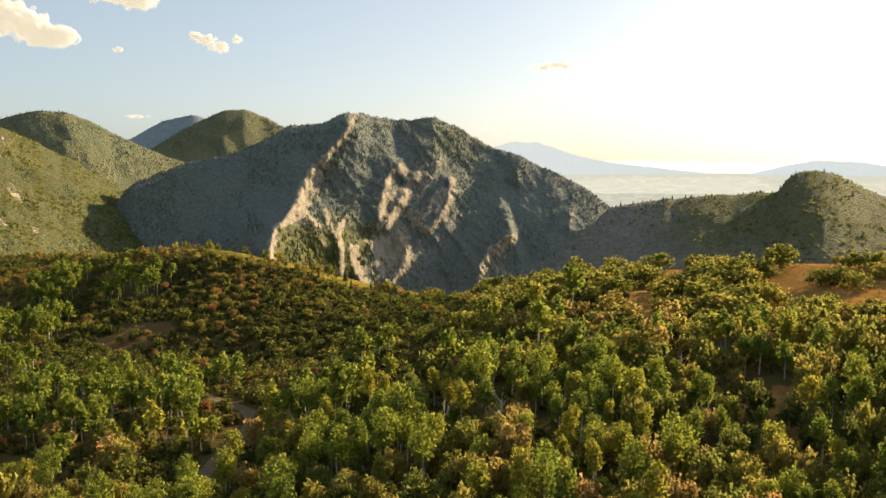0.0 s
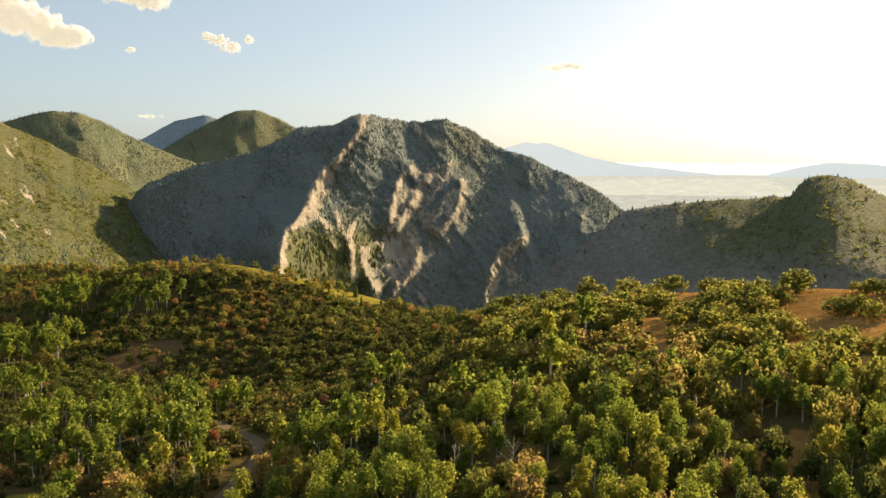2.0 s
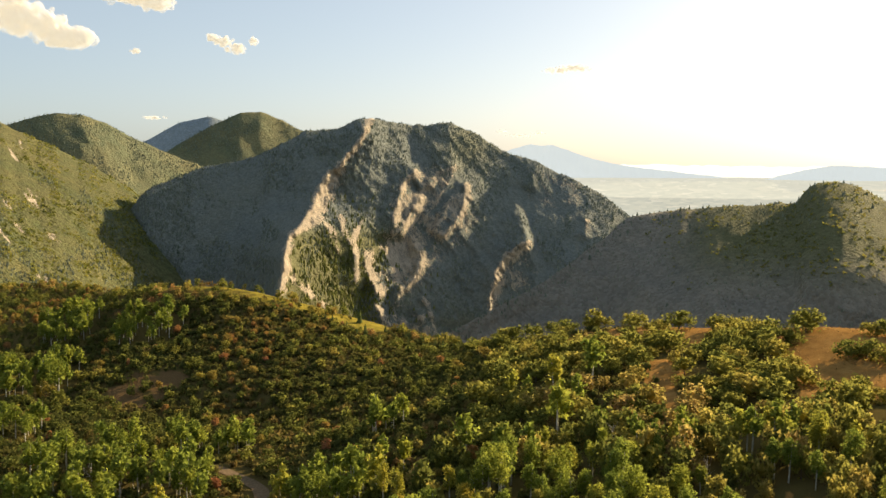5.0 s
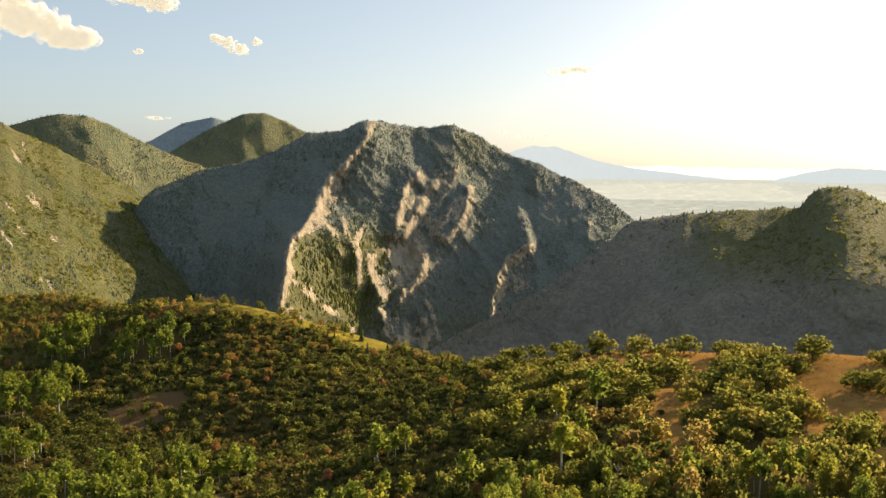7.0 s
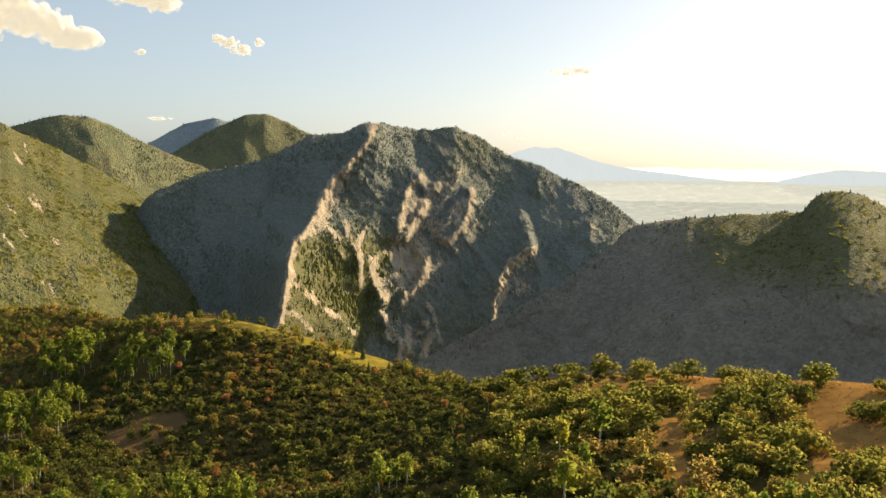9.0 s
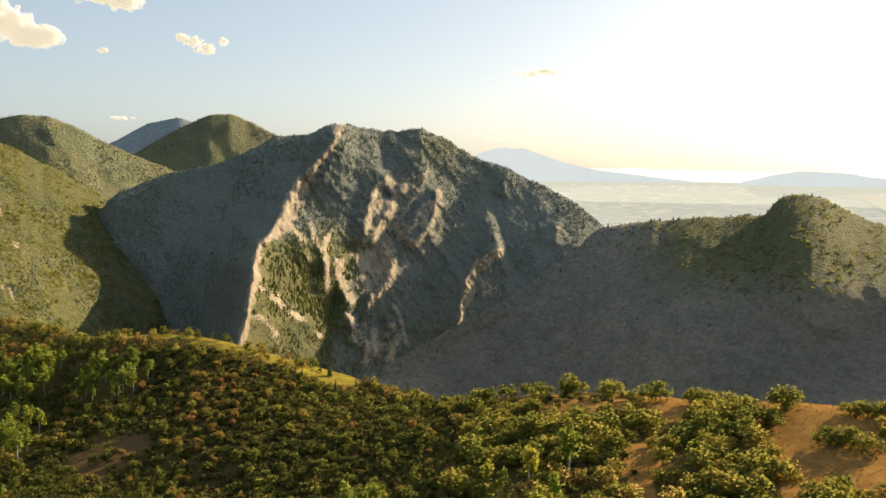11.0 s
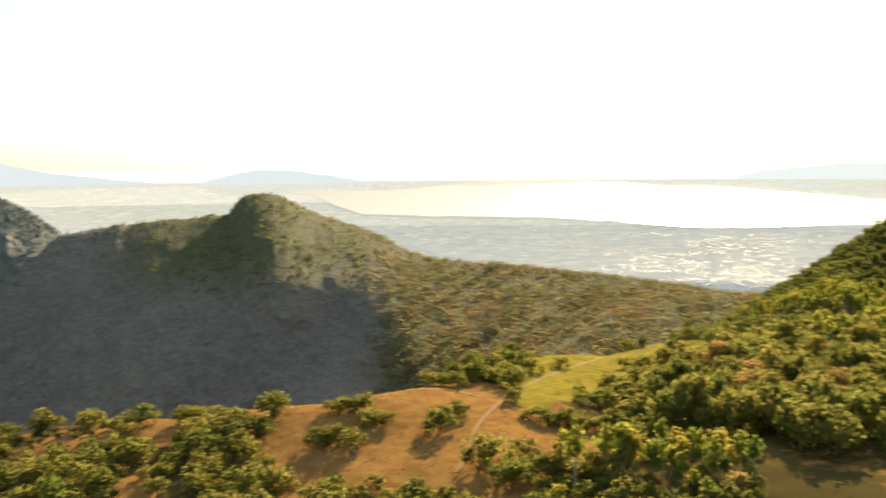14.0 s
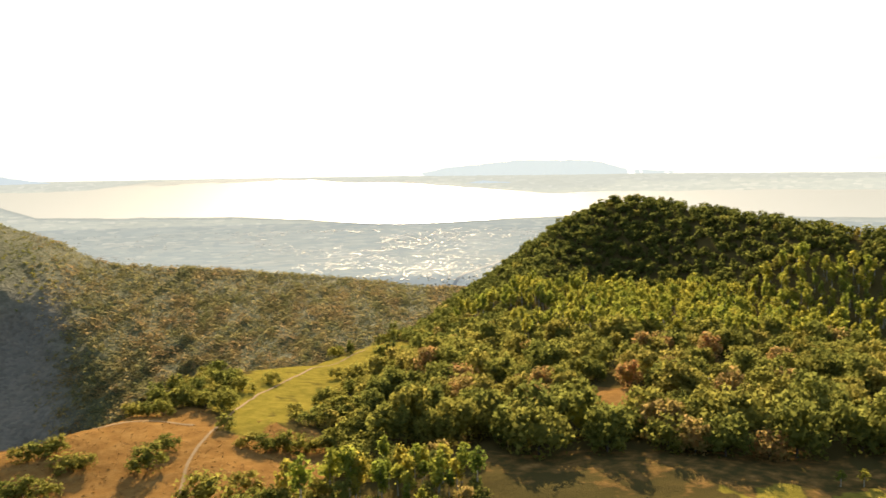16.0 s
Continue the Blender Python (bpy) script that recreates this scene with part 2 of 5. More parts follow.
def mountain_material(name, low, high, rock_a, rock_b, rock_scale=0.05, wild=4.6, third=(0.16, 0.175, 0.13), pale=(0.55, 0.47, 0.37), canopy=0.32):
    m, nt, out = nodes_of(name)
    big, mid, fine = noise_fac(nt, 0.006, 5), noise_fac(nt, 0.03, 6), noise_fac(nt, 0.13, 5)
    streak = noise_fac(nt, rock_scale, 6, stretch=(1, 1, 0.35), rough=0.65)
    veg = mix_rgb(nt, ramp(nt, [(0.38, (0, 0, 0)), (0.62, (1, 1, 1))], math_node(nt, "ADD", math_node(nt, "MULTIPLY", big, 0.6), math_node(nt, "MULTIPLY", mid, 0.4))), low, high)
    veg = mix_rgb(nt, math_node(nt, "MULTIPLY", fine, 0.55), veg, third)
    strata = noise_fac(nt, rock_scale * 3.2, 6, stretch=(1, 1, 0.45), rough=0.7)
    grit = noise_fac(nt, rock_scale * 9, 5, stretch=(1, 1, 0.6), rough=0.7)
    both = math_node(nt, "ADD", math_node(nt, "MULTIPLY", streak, 0.3), math_node(nt, "ADD", math_node(nt, "MULTIPLY", strata, 0.4), math_node(nt, "MULTIPLY", grit, 0.3)))
    rock = ramp(nt, [(0.40, rock_a), (0.5, rock_b), (0.60, pale)], both)
    bare = attr(nt, "rock")
    crumble = math_node(nt, "MULTIPLY", math_node(nt, "MULTIPLY", bare, 2.5, clamp=True), wild)          # only bare ground breaks up
    a = math_node(nt, "ADD", bare, math_node(nt, "MULTIPLY", math_node(nt, "SUBTRACT", both, 0.5), crumble))
    fac = math_node(nt, "MULTIPLY", math_node(nt, "SUBTRACT", a, 0.38), 4.5, clamp=True)
    # turf; also painted on the long ridge where sunlight falls
    turf_or_sunlit = mix_rgb(nt, mid, (0.08, 0.09, 0.042), (0.15, 0.14, 0.068))
    veg = mix_rgb(nt, attr(nt, "turf_or_sunlit"), veg, turf_or_sunlit)
    # tree crowns too small to be built: each cell a crown of its own tone, domed
    tc = nt.nodes.new("ShaderNodeTexCoord")
    cell = nt.nodes.new("ShaderNodeTexVoronoi")
    cell.inputs["Scale"].default_value = 0.19
    nt.links.new(tc.outputs["Object"], cell.inputs["Vector"])
    tone = nt.nodes.new("ShaderNodeSeparateColor")
    nt.links.new(cell.outputs["Color"], tone.inputs[0])
    hsv = nt.nodes.new("ShaderNodeHueSaturation")
    nt.links.new(math_node(nt, "ADD", math_node(nt, "MULTIPLY", tone.outputs[0], canopy), 1.0 - 0.45 * canopy), hsv.inputs["Value"])
    nt.links.new(veg, hsv.inputs["Color"])
    col = mix_rgb(nt, fac, hsv.outputs[0], rock)
    dome = math_node(nt, "MULTIPLY", math_node(nt, "MULTIPLY", cell.outputs["Distance"], -1.3 * canopy), math_node(nt, "SUBTRACT", 1.0, fac))
    surface(nt, out, col, 0.95, bump(nt, math_node(nt, "ADD", math_node(nt, "ADD", fine, both), dome), 0.8, 4.5), 0.1)
    return m


GROUND = ground_material()
# far hills: some distance haze is put into this bluer green
HILL_FAR = mountain_material("far_hillside", (0.12, 0.14, 0.085), (0.20, 0.18, 0.095), (0.26, 0.23, 0.19), (0.38, 0.34, 0.29), wild=1.5, third=(0.10, 0.115, 0.065))
# farthest hill: haze is painted in as blue, not a tree colour
HILL_BLUE = mountain_material("hazed_hillside", (0.22, 0.27, 0.30), (0.26, 0.30, 0.31), (0.3, 0.3, 0.3), (0.38, 0.36, 0.34), wild=0.8, third=(0.20, 0.24, 0.27))
# greenery here is greyed and blued: distance haze put into the colour
MAIN_ROCK = mountain_material("cliff_mountain", (0.145, 0.165, 0.155), (0.17, 0.18, 0.15), (0.18, 0.16, 0.135), (0.33, 0.28, 0.215), wild=5.5, third=(0.12, 0.14, 0.13), pale=(0.46, 0.39, 0.29))
HILL_GREEN = mountain_material("grassy_hill", (0.07, 0.085, 0.036), (0.135, 0.122, 0.052), (0.22, 0.19, 0.14), (0.30, 0.26, 0.20), wild=2.6, third=(0.07, 0.082, 0.036), canopy=0.6)
# lifted and greyed so haze over the shaded slope sits in the colour
HILL_WOODED = mountain_material("wooded_ridge", (0.18, 0.165, 0.14), (0.26, 0.225, 0.175), (0.26, 0.21, 0.16), (0.32, 0.25, 0.18), wild=0.8, third=(0.14, 0.138, 0.115), canopy=0.35)


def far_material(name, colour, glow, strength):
    """Far distance: evening haze is put in as a pale colour and an added glow."""
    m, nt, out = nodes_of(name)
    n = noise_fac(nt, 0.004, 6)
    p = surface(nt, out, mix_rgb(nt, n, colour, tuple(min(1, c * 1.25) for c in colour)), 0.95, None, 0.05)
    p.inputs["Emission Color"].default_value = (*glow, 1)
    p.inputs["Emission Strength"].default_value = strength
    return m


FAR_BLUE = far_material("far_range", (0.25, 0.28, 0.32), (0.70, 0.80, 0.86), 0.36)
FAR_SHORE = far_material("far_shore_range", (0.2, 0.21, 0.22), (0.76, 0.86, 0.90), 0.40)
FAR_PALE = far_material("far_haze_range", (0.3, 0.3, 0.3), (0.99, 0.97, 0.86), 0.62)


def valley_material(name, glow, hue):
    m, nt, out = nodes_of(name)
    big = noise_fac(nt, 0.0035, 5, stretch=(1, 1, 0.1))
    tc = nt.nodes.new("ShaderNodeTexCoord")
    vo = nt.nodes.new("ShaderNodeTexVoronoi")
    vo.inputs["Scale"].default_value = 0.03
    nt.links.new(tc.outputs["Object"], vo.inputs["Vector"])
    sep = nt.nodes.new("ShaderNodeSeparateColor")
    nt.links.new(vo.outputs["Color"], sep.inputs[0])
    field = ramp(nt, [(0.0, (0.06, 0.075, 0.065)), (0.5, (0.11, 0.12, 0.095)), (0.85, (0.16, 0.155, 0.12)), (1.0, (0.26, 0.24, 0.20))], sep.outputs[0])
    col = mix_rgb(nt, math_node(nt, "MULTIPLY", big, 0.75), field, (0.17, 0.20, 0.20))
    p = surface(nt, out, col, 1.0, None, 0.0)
    # haze over the valley is added as a pale glow of the fields
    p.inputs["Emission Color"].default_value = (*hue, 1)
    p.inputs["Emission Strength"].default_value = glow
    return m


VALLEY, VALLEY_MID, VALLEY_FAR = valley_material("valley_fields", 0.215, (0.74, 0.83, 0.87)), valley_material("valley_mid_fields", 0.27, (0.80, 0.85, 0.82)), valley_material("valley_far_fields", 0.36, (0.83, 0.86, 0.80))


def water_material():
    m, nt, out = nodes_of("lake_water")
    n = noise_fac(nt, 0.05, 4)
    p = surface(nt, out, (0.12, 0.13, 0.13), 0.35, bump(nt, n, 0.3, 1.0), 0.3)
    # added glow stands in for the low sun's glare on the water
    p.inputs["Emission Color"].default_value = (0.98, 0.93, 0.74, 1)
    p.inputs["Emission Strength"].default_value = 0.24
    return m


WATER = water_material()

# ---- near ground: foreground slopes, left ridge, clearing, wooded hill ----
# crest rows: azimuth, distance, height of bare ground
CREST = [(-27.5, 590, -26), (-25, 580, -23), (-22.6, 565, -20), (-19.5, 468, -11), (-16.3, 437, -9), (-13, 420, -8.5), (-10.5, 408, -10.5), (-8, 398, -15.5),
         (-5, 390, -20.5), (-2.2, 382, -25), (0.5, 365, -26), (2, 348, -21), (4.3, 338, -16), (8.9, 318, -7.5), (13.8, 303, -5.5), (18.2, 294, -2.5), (24, 285, 0),
         (27, 292, 0.5), (30, 330, -2.5), (33.5, 388, -7), (37.6, 425, -13), (40.5, 480, -23), (44.7, 570, -31), (46.5, 595, -32), (50, 660, -13), (52.3, 690, 1), (54.3, 710, 19),
         (56.3, 730, 32), (58.4, 750, 43), (61.4, 715, 43.5), (64.5, 650, 40.5), (67.5, 600, 36), (69.6, 570, 32.5), (73, 550, 32)]
# inner rows: azimuth, heights at 60, 110, 170 and 240 m, then the foot of the far slope (distance, height)
INNER = [(-26, -24, -29, -33, -34, 320, -34), (-17, -22, -28, -32, -33, 310, -34), (-12, -21, -26, -31, -32, 290, -34), (-8, -20, -22, -26, -27, 280, -33),
         (-4, -20, -21, -22, -23, 270, -30), (0, -20, -20, -18, -18, 265, -20), (5, -20, -19, -15, -12, 260, -12), (10, -20, -18, -13, -8, 262, -7), (17, -20, -17.5, -11, -6, 262, -4.5),
         (25, -20, -17, -10, -4.5, 260, -3), (33, -19, -15, -8, -4, 290, -4), (42, -17, -11, -6, -5, 330, -8), (50, -15, -9, -5, -5, 420, -9), (54, -14, -8, -4, -4, 520, -9), (57, -14, -8, -4, -4, 610, -8), (62, -14, -8, -4, -4, 585, -8), (67, -14, -8, -4, -4, 480, -8), (75, -14, -8, -3, -3, 430, -9)]
G_STEP = 0.5
G_AZ = np.concatenate([np.arange(-44, 93.9, G_STEP), np.arange(94, 316, 6.0)])
G_N = int(np.sum(G_AZ < 93.95))
G_R = np.concatenate([[0.02, 3, 6, 14, 24, 36, 48, 60], np.geomspace(70, 1060, 240)])


def ground_table():
    az, rr = np.meshgrid(G_AZ, G_R)
    a = np.where(az > 100, np.where(az < 208, 100, -60), az)
    a = np.clip(a, -60, 100)
    dc, zc = curve(a, CREST, 1), curve(a, CREST, 2)
    rf, zf = curve(a, INNER, 5), curve(a, INNER, 6)
    cols = [(np.zeros_like(a), curve(a, INNER, 1))] + [(np.full_like(a, d), curve(a, INNER, i)) for i, d in ((1, 60), (2, 110), (3, 170), (4, 240))] + [(rf, zf), (dc, zc)]
    z = cols[0][1].copy()
    for (r0, z0), (r1, z1) in zip(cols[:-1], cols[1:]):
        u = np.clip((rr - r0) / np.maximum(r1 - r0, 1), 0, 1)
        z = np.where(rr >= r0, z0 + (z1 - z0) * u, z)
    over = np.maximum(rr - dc, 0)
    z = z - over * 0.5 * np.minimum(1, over / 40)
    z = blur(z, 4, 0)
    z[:, :G_N] = blur(z[:, :G_N], 3, 1)
    x, y = polar_xy(az, rr)
    z += (fbm(x / 38, y / 38, 4, 3) - 0.5) * 4.5 * smooth01(rr, 40, 120) + (fbm(x / 9, y / 9, 3, 8) - 0.5) * 0.9
    join = smooth01(rr, 880, 1060)
    return np.maximum(z * (1 - join) - 480 * join, -480), x, y


GZ, GX, GY = ground_table()


def ground_z(x, y):
    az, r = to_polar(np.asarray(x, float), np.asarray(y, float))
    j = np.clip((az + 44) / G_STEP, 0, G_N - 1.01)
    i = np.clip(np.interp(r, G_R, np.arange(len(G_R))), 0, len(G_R) - 1.001)
    j0, i0 = j.astype(int), i.astype(int)
    fj, fi = j - j0, i - i0
    return (GZ[i0, j0] * (1 - fi) + GZ[i0 + 1, j0] * fi) * (1 - fj) + (GZ[i0, j0 + 1] * (1 - fi) + GZ[i0 + 1, j0 + 1] * fi) * fj


def patch(az, r, a0, r0, wa, wr, turn=0.0):
    """1 inside a soft oval of the plan (half widths wa degrees, wr metres)."""
    da, dr = (az - a0) / wa, (r - r0) / wr
    c, s = math.cos(turn), math.sin(turn)
    d = np.hypot(da * c + dr * s, -da * s + dr * c)
    return 1 - smooth01(d, 0.75, 1.15)


def wobble(az, r):
    """Frays the edges of the plan's ovals."""
    return az + (fbm(az * 0.9, r * 0.06, 3, 101) - 0.5) * 2.6, r + (fbm(az * 0.9, r * 0.06, 3, 111) - 0.5) * 34


def straw_mask(az, r):
    az, r = wobble(az, r)
    m = patch(az, r, 27, 270, 7.2, 46)
    for a0, r0, wa, wr in ((14, 300, 9, 18), (30.5, 305, 4, 36), (12.4, 240, 1.7, 15), (12.2, 220, 1.4, 18), (19.5, 250, 4.5, 19), (20, 158, 2.2, 9), (21, 262, 2.4, 24), (37, 272, 3.6, 34), (32.5, 252, 4, 40), (57.2, 328, 2.8, 15), (5.5, 325, 2.4, 9)):
        m = np.maximum(m, patch(az, r, a0, r0, wa, wr))
    m = m * (1 - patch(az, r, 16.8, 248, 3.0, 30))          # a grove of oaks stands in the meadow
    # this meadow's shade is put into the colour: thin straw over dark floor
    return np.maximum(m, 0.42 * patch(az, r, 60, 258, 16, 22))


def grass_mask(az, r):
    az0, r1 = az, r
    az, r = wobble(az, r)
    m = np.zeros_like(az)
    for a0, r0, wa, wr in ((36.3, 335, 2.2, 45), (38.8, 385, 3.0, 62), (41.6, 440, 2.6, 60), (44.2, 500, 2.2, 60), (-25.5, 195, 2.6, 12), (67, 236, 7, 9)):
        m = np.maximum(m, patch(az, r, a0, r0, wa, wr))
    m = m * np.clip(0.15 + 1.6 * fbm(az0 * 1.3, r1 * 0.05, 3, 121), 0, 1)
    crest = curve(az0, CREST, 1)
    deep = 2 * patch(az0, r1 * 0, -7.5, 0, 4.5, 1)          # the grass reaches down the slope here
    strip = (1 - smooth01(np.abs(r1 - crest + 2 + deep), 5 + deep, 12 + deep)) * smooth01(az0, -25, -22) * (1 - smooth01(az0, -5, -3)) * np.where(az0 < -12, 0.55, 0.66)
    return np.maximum(m, strip)


def dirt_mask(az, r):
    az, r = wobble(az, r)
    return np.maximum(patch(az, r, -19.8, 330, 1.6, 12), patch(az, r, -17.5, 334, 1.2, 7))


def build_ground():
    az, rr = np.meshgrid(G_AZ, G_R)
    v = np.stack([GX, GY, GZ], -1).reshape(-1, 3)
    f = grid_faces(len(G_R), len(G_AZ), wrap=True)
    me = mesh_np("ground", v, f[:, ::-1], GROUND, True, {"straw": straw_mask(az, rr), "grass": grass_mask(az, rr), "dirt": dirt_mask(az, rr)})
    tagged(new("ground", me), "wooded hillside ground with straw meadow and grassy ridge", "ground", kind="structure")


build_ground()

# ---- valley floor, lake and far ranges ----
def valley_z(r):
    dip = np.interp(r, [2300, 4800, 4960], [0.14, 0.02, 0.016])
    bowl = 70 - dip * r
    u = smooth01(r, 2350, 2750)
    return bowl * u - 500 * (1 - u)


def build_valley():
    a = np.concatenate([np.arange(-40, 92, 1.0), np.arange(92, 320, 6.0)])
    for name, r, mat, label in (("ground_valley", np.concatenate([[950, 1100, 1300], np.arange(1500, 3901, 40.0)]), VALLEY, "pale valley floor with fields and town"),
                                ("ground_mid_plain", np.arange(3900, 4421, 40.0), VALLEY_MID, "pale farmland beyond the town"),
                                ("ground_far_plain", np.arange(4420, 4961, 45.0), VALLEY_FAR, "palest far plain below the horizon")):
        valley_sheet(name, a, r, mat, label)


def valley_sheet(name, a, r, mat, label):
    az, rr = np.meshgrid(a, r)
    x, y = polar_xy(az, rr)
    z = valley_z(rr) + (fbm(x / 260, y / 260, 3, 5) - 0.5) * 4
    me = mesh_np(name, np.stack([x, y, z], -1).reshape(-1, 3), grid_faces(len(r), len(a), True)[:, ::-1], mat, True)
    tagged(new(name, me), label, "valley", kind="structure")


build_valley()


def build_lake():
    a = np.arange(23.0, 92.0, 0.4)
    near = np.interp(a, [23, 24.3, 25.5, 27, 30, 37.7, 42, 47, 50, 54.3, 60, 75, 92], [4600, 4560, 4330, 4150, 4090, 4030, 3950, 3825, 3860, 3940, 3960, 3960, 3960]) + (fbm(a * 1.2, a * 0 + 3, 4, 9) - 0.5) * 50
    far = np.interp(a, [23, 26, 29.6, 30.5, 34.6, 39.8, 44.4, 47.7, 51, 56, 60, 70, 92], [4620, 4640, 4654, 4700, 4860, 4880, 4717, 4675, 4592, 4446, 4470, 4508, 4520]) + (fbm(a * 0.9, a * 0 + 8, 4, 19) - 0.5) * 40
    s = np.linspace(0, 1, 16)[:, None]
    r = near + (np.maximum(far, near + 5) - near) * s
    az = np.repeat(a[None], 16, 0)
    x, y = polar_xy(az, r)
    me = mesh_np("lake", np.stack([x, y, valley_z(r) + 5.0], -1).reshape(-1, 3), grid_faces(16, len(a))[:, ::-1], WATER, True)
    tagged(new("water", me), "wide bright lake, its glitter under the low sun helped by an added glow", "lake", kind="structure")


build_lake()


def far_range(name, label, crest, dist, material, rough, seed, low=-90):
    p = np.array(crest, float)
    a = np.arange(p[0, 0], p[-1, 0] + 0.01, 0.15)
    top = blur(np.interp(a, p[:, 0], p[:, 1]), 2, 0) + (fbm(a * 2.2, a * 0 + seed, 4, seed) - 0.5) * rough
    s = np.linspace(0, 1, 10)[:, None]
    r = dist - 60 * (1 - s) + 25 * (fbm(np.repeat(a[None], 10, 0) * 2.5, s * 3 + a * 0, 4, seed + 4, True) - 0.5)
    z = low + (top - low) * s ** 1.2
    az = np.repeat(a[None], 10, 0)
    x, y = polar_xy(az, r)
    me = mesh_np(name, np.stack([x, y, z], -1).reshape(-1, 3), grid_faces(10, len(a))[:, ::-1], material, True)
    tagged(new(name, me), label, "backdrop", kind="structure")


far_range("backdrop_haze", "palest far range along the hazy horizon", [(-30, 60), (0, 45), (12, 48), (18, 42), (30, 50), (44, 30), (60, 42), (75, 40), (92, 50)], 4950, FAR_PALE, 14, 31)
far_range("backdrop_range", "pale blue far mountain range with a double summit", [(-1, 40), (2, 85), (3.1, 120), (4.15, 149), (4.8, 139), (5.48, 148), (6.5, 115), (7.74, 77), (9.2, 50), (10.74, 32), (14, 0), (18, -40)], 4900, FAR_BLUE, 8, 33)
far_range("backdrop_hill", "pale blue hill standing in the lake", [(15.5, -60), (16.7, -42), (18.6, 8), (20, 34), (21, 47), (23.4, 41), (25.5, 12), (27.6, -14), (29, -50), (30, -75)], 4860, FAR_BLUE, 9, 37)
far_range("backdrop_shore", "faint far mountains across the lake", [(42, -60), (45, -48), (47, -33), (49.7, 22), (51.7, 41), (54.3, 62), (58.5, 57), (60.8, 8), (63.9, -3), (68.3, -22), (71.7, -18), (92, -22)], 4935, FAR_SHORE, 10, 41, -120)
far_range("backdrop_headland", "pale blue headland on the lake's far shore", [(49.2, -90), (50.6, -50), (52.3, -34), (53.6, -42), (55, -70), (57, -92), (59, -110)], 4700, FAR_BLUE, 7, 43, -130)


# ---- mountains and ridges ----
class Ridge:
    """A mountain side laid out by azimuth and height: crest rows (azimuth, distance, height) over foot rows of the same kind."""

    def __init__(self, crest, foot, step, rows, bow=1.0, back=0.55, seed=1, rough=6.0):
        self.crest, self.foot = np.array(crest, float), np.array(foot, float)
        self.a = np.arange(self.crest[0, 0], self.crest[-1, 0], step)
        self.s = np.concatenate([np.linspace(0, 1, rows), [1.04, 1.10, 1.2, 1.4]])
        self.bow, self.back, self.seed, self.rough = bow, back, seed, rough
        self.relief = None
        self.fine = np.arange(self.crest[0, 0] - 1, self.crest[-1, 0] + 1, 0.05)
        self.top = [blur(curve(self.fine, self.crest, i), 5, 0) for i in (1, 2)]

    def shape(self, az, s):
        dc, zc = np.interp(az, self.fine, self.top[0]), np.interp(az, self.fine, self.top[1])
        df, zf = curve(az, self.foot, 1), curve(az, self.foot, 2)
        zc = zc + (fbm(az * 1.7, az * 0 + self.seed, 4, self.seed) - 0.5) * self.rough
        u = np.minimum(s, 1)
        r = df + (dc - df) * u ** (np.interp(az, *self.bow) if isinstance(self.bow, tuple) else self.bow)
        z = zf + (zc - zf) * u
        over = np.maximum(s - 1, 0)
        r = r + over * 900
        z = z - over * 900 * self.back * np.minimum(1, over * 12)
        return r, z

    def place(self, az, s):
        r, z = self.shape(az, s)
        rise = (z - 66) / r
        off = self.relief(az, rise, s) if self.relief else 0
        r2 = r - off
        z2 = 66 + rise * r2          # slides along the line of sight from the plan's hub
        x, y = polar_xy(az, r2)
        return x, y, z2, rise

    def build(self, name, material, label, category, rock=None, turf_or_sunlit=None):
        az, s = np.meshgrid(self.a, self.s)
        x, y, z, rise = self.place(az, s)
        k = rock(az, rise, s) if rock else np.zeros_like(az)
        me = mesh_np(name, np.stack([x, y, z], -1).reshape(-1, 3), grid_faces(len(self.s), len(self.a))[:, ::-1], material, True, {"rock": k, "turf_or_sunlit": turf_or_sunlit(az, rise, s) if turf_or_sunlit else np.zeros_like(az)})
        return tagged(new(name, me), label, category)


def rib_distance(az, rise, line):
    """Signed distance in degrees from a rib's line (to the right positive), and a share that fades out towards its two ends."""
    p = np.array(line, float) * [1, 57.3]
    px, py = az, rise * 57.3
    best, sign, pos, run = np.full(az.shape, 1e9), np.ones(az.shape), np.zeros(az.shape), 0.0
    for i, ((x0, y0), (x1, y1)) in enumerate(zip(p[:-1], p[1:])):
        dx, dy = x1 - x0, y1 - y0
        long = math.hypot(dx, dy)
        raw = ((px - x0) * dx + (py - y0) * dy) / long ** 2
        t = np.clip(raw, 0, 1)
        ex, ey = px - x0 - t * dx, py - y0 - t * dy
        d = np.hypot(ex, ey)
        side = np.sign(ex * -dy + ey * dx)
        if dy > 0:
            side = -side
        along = run + long * np.clip(raw, -9 if i == 0 else 0, 9 if i == len(p) - 2 else 1)
        pos = np.where(d < best, along, pos)
        sign = np.where(d < best, side, sign)
        best = np.minimum(best, d)
        run += long
    return best * sign, smooth01(np.minimum(pos, run - pos), -0.12, 0.45)


PROW = [(-5.14, 0.043), (-5.4, 0.031), (-5.66, 0.018), (-6.15, 0.007), (-6.64, -0.002), (-7.3, -0.013), (-7.89, -0.022), (-8.21, -0.037), (-8.61, -0.051), (-8.94, -0.063), (-9.33, -0.073),
        (-9.98, -0.084), (-10.15, -0.097), (-10.34, -0.107), (-10.31, -0.119), (-10.45, -0.128), (-10.61, -0.144), (-10.68, -0.157), (-10.98, -0.173), (-11.25, -0.19), (-11.58, -0.22)]
SPUR_A = [(-7.04, -0.059), (-6.91, -0.074), (-6.64, -0.084), (-6.25, -0.094), (-6.15, -0.106), (-6.05, -0.124), (-6.25, -0.136)]
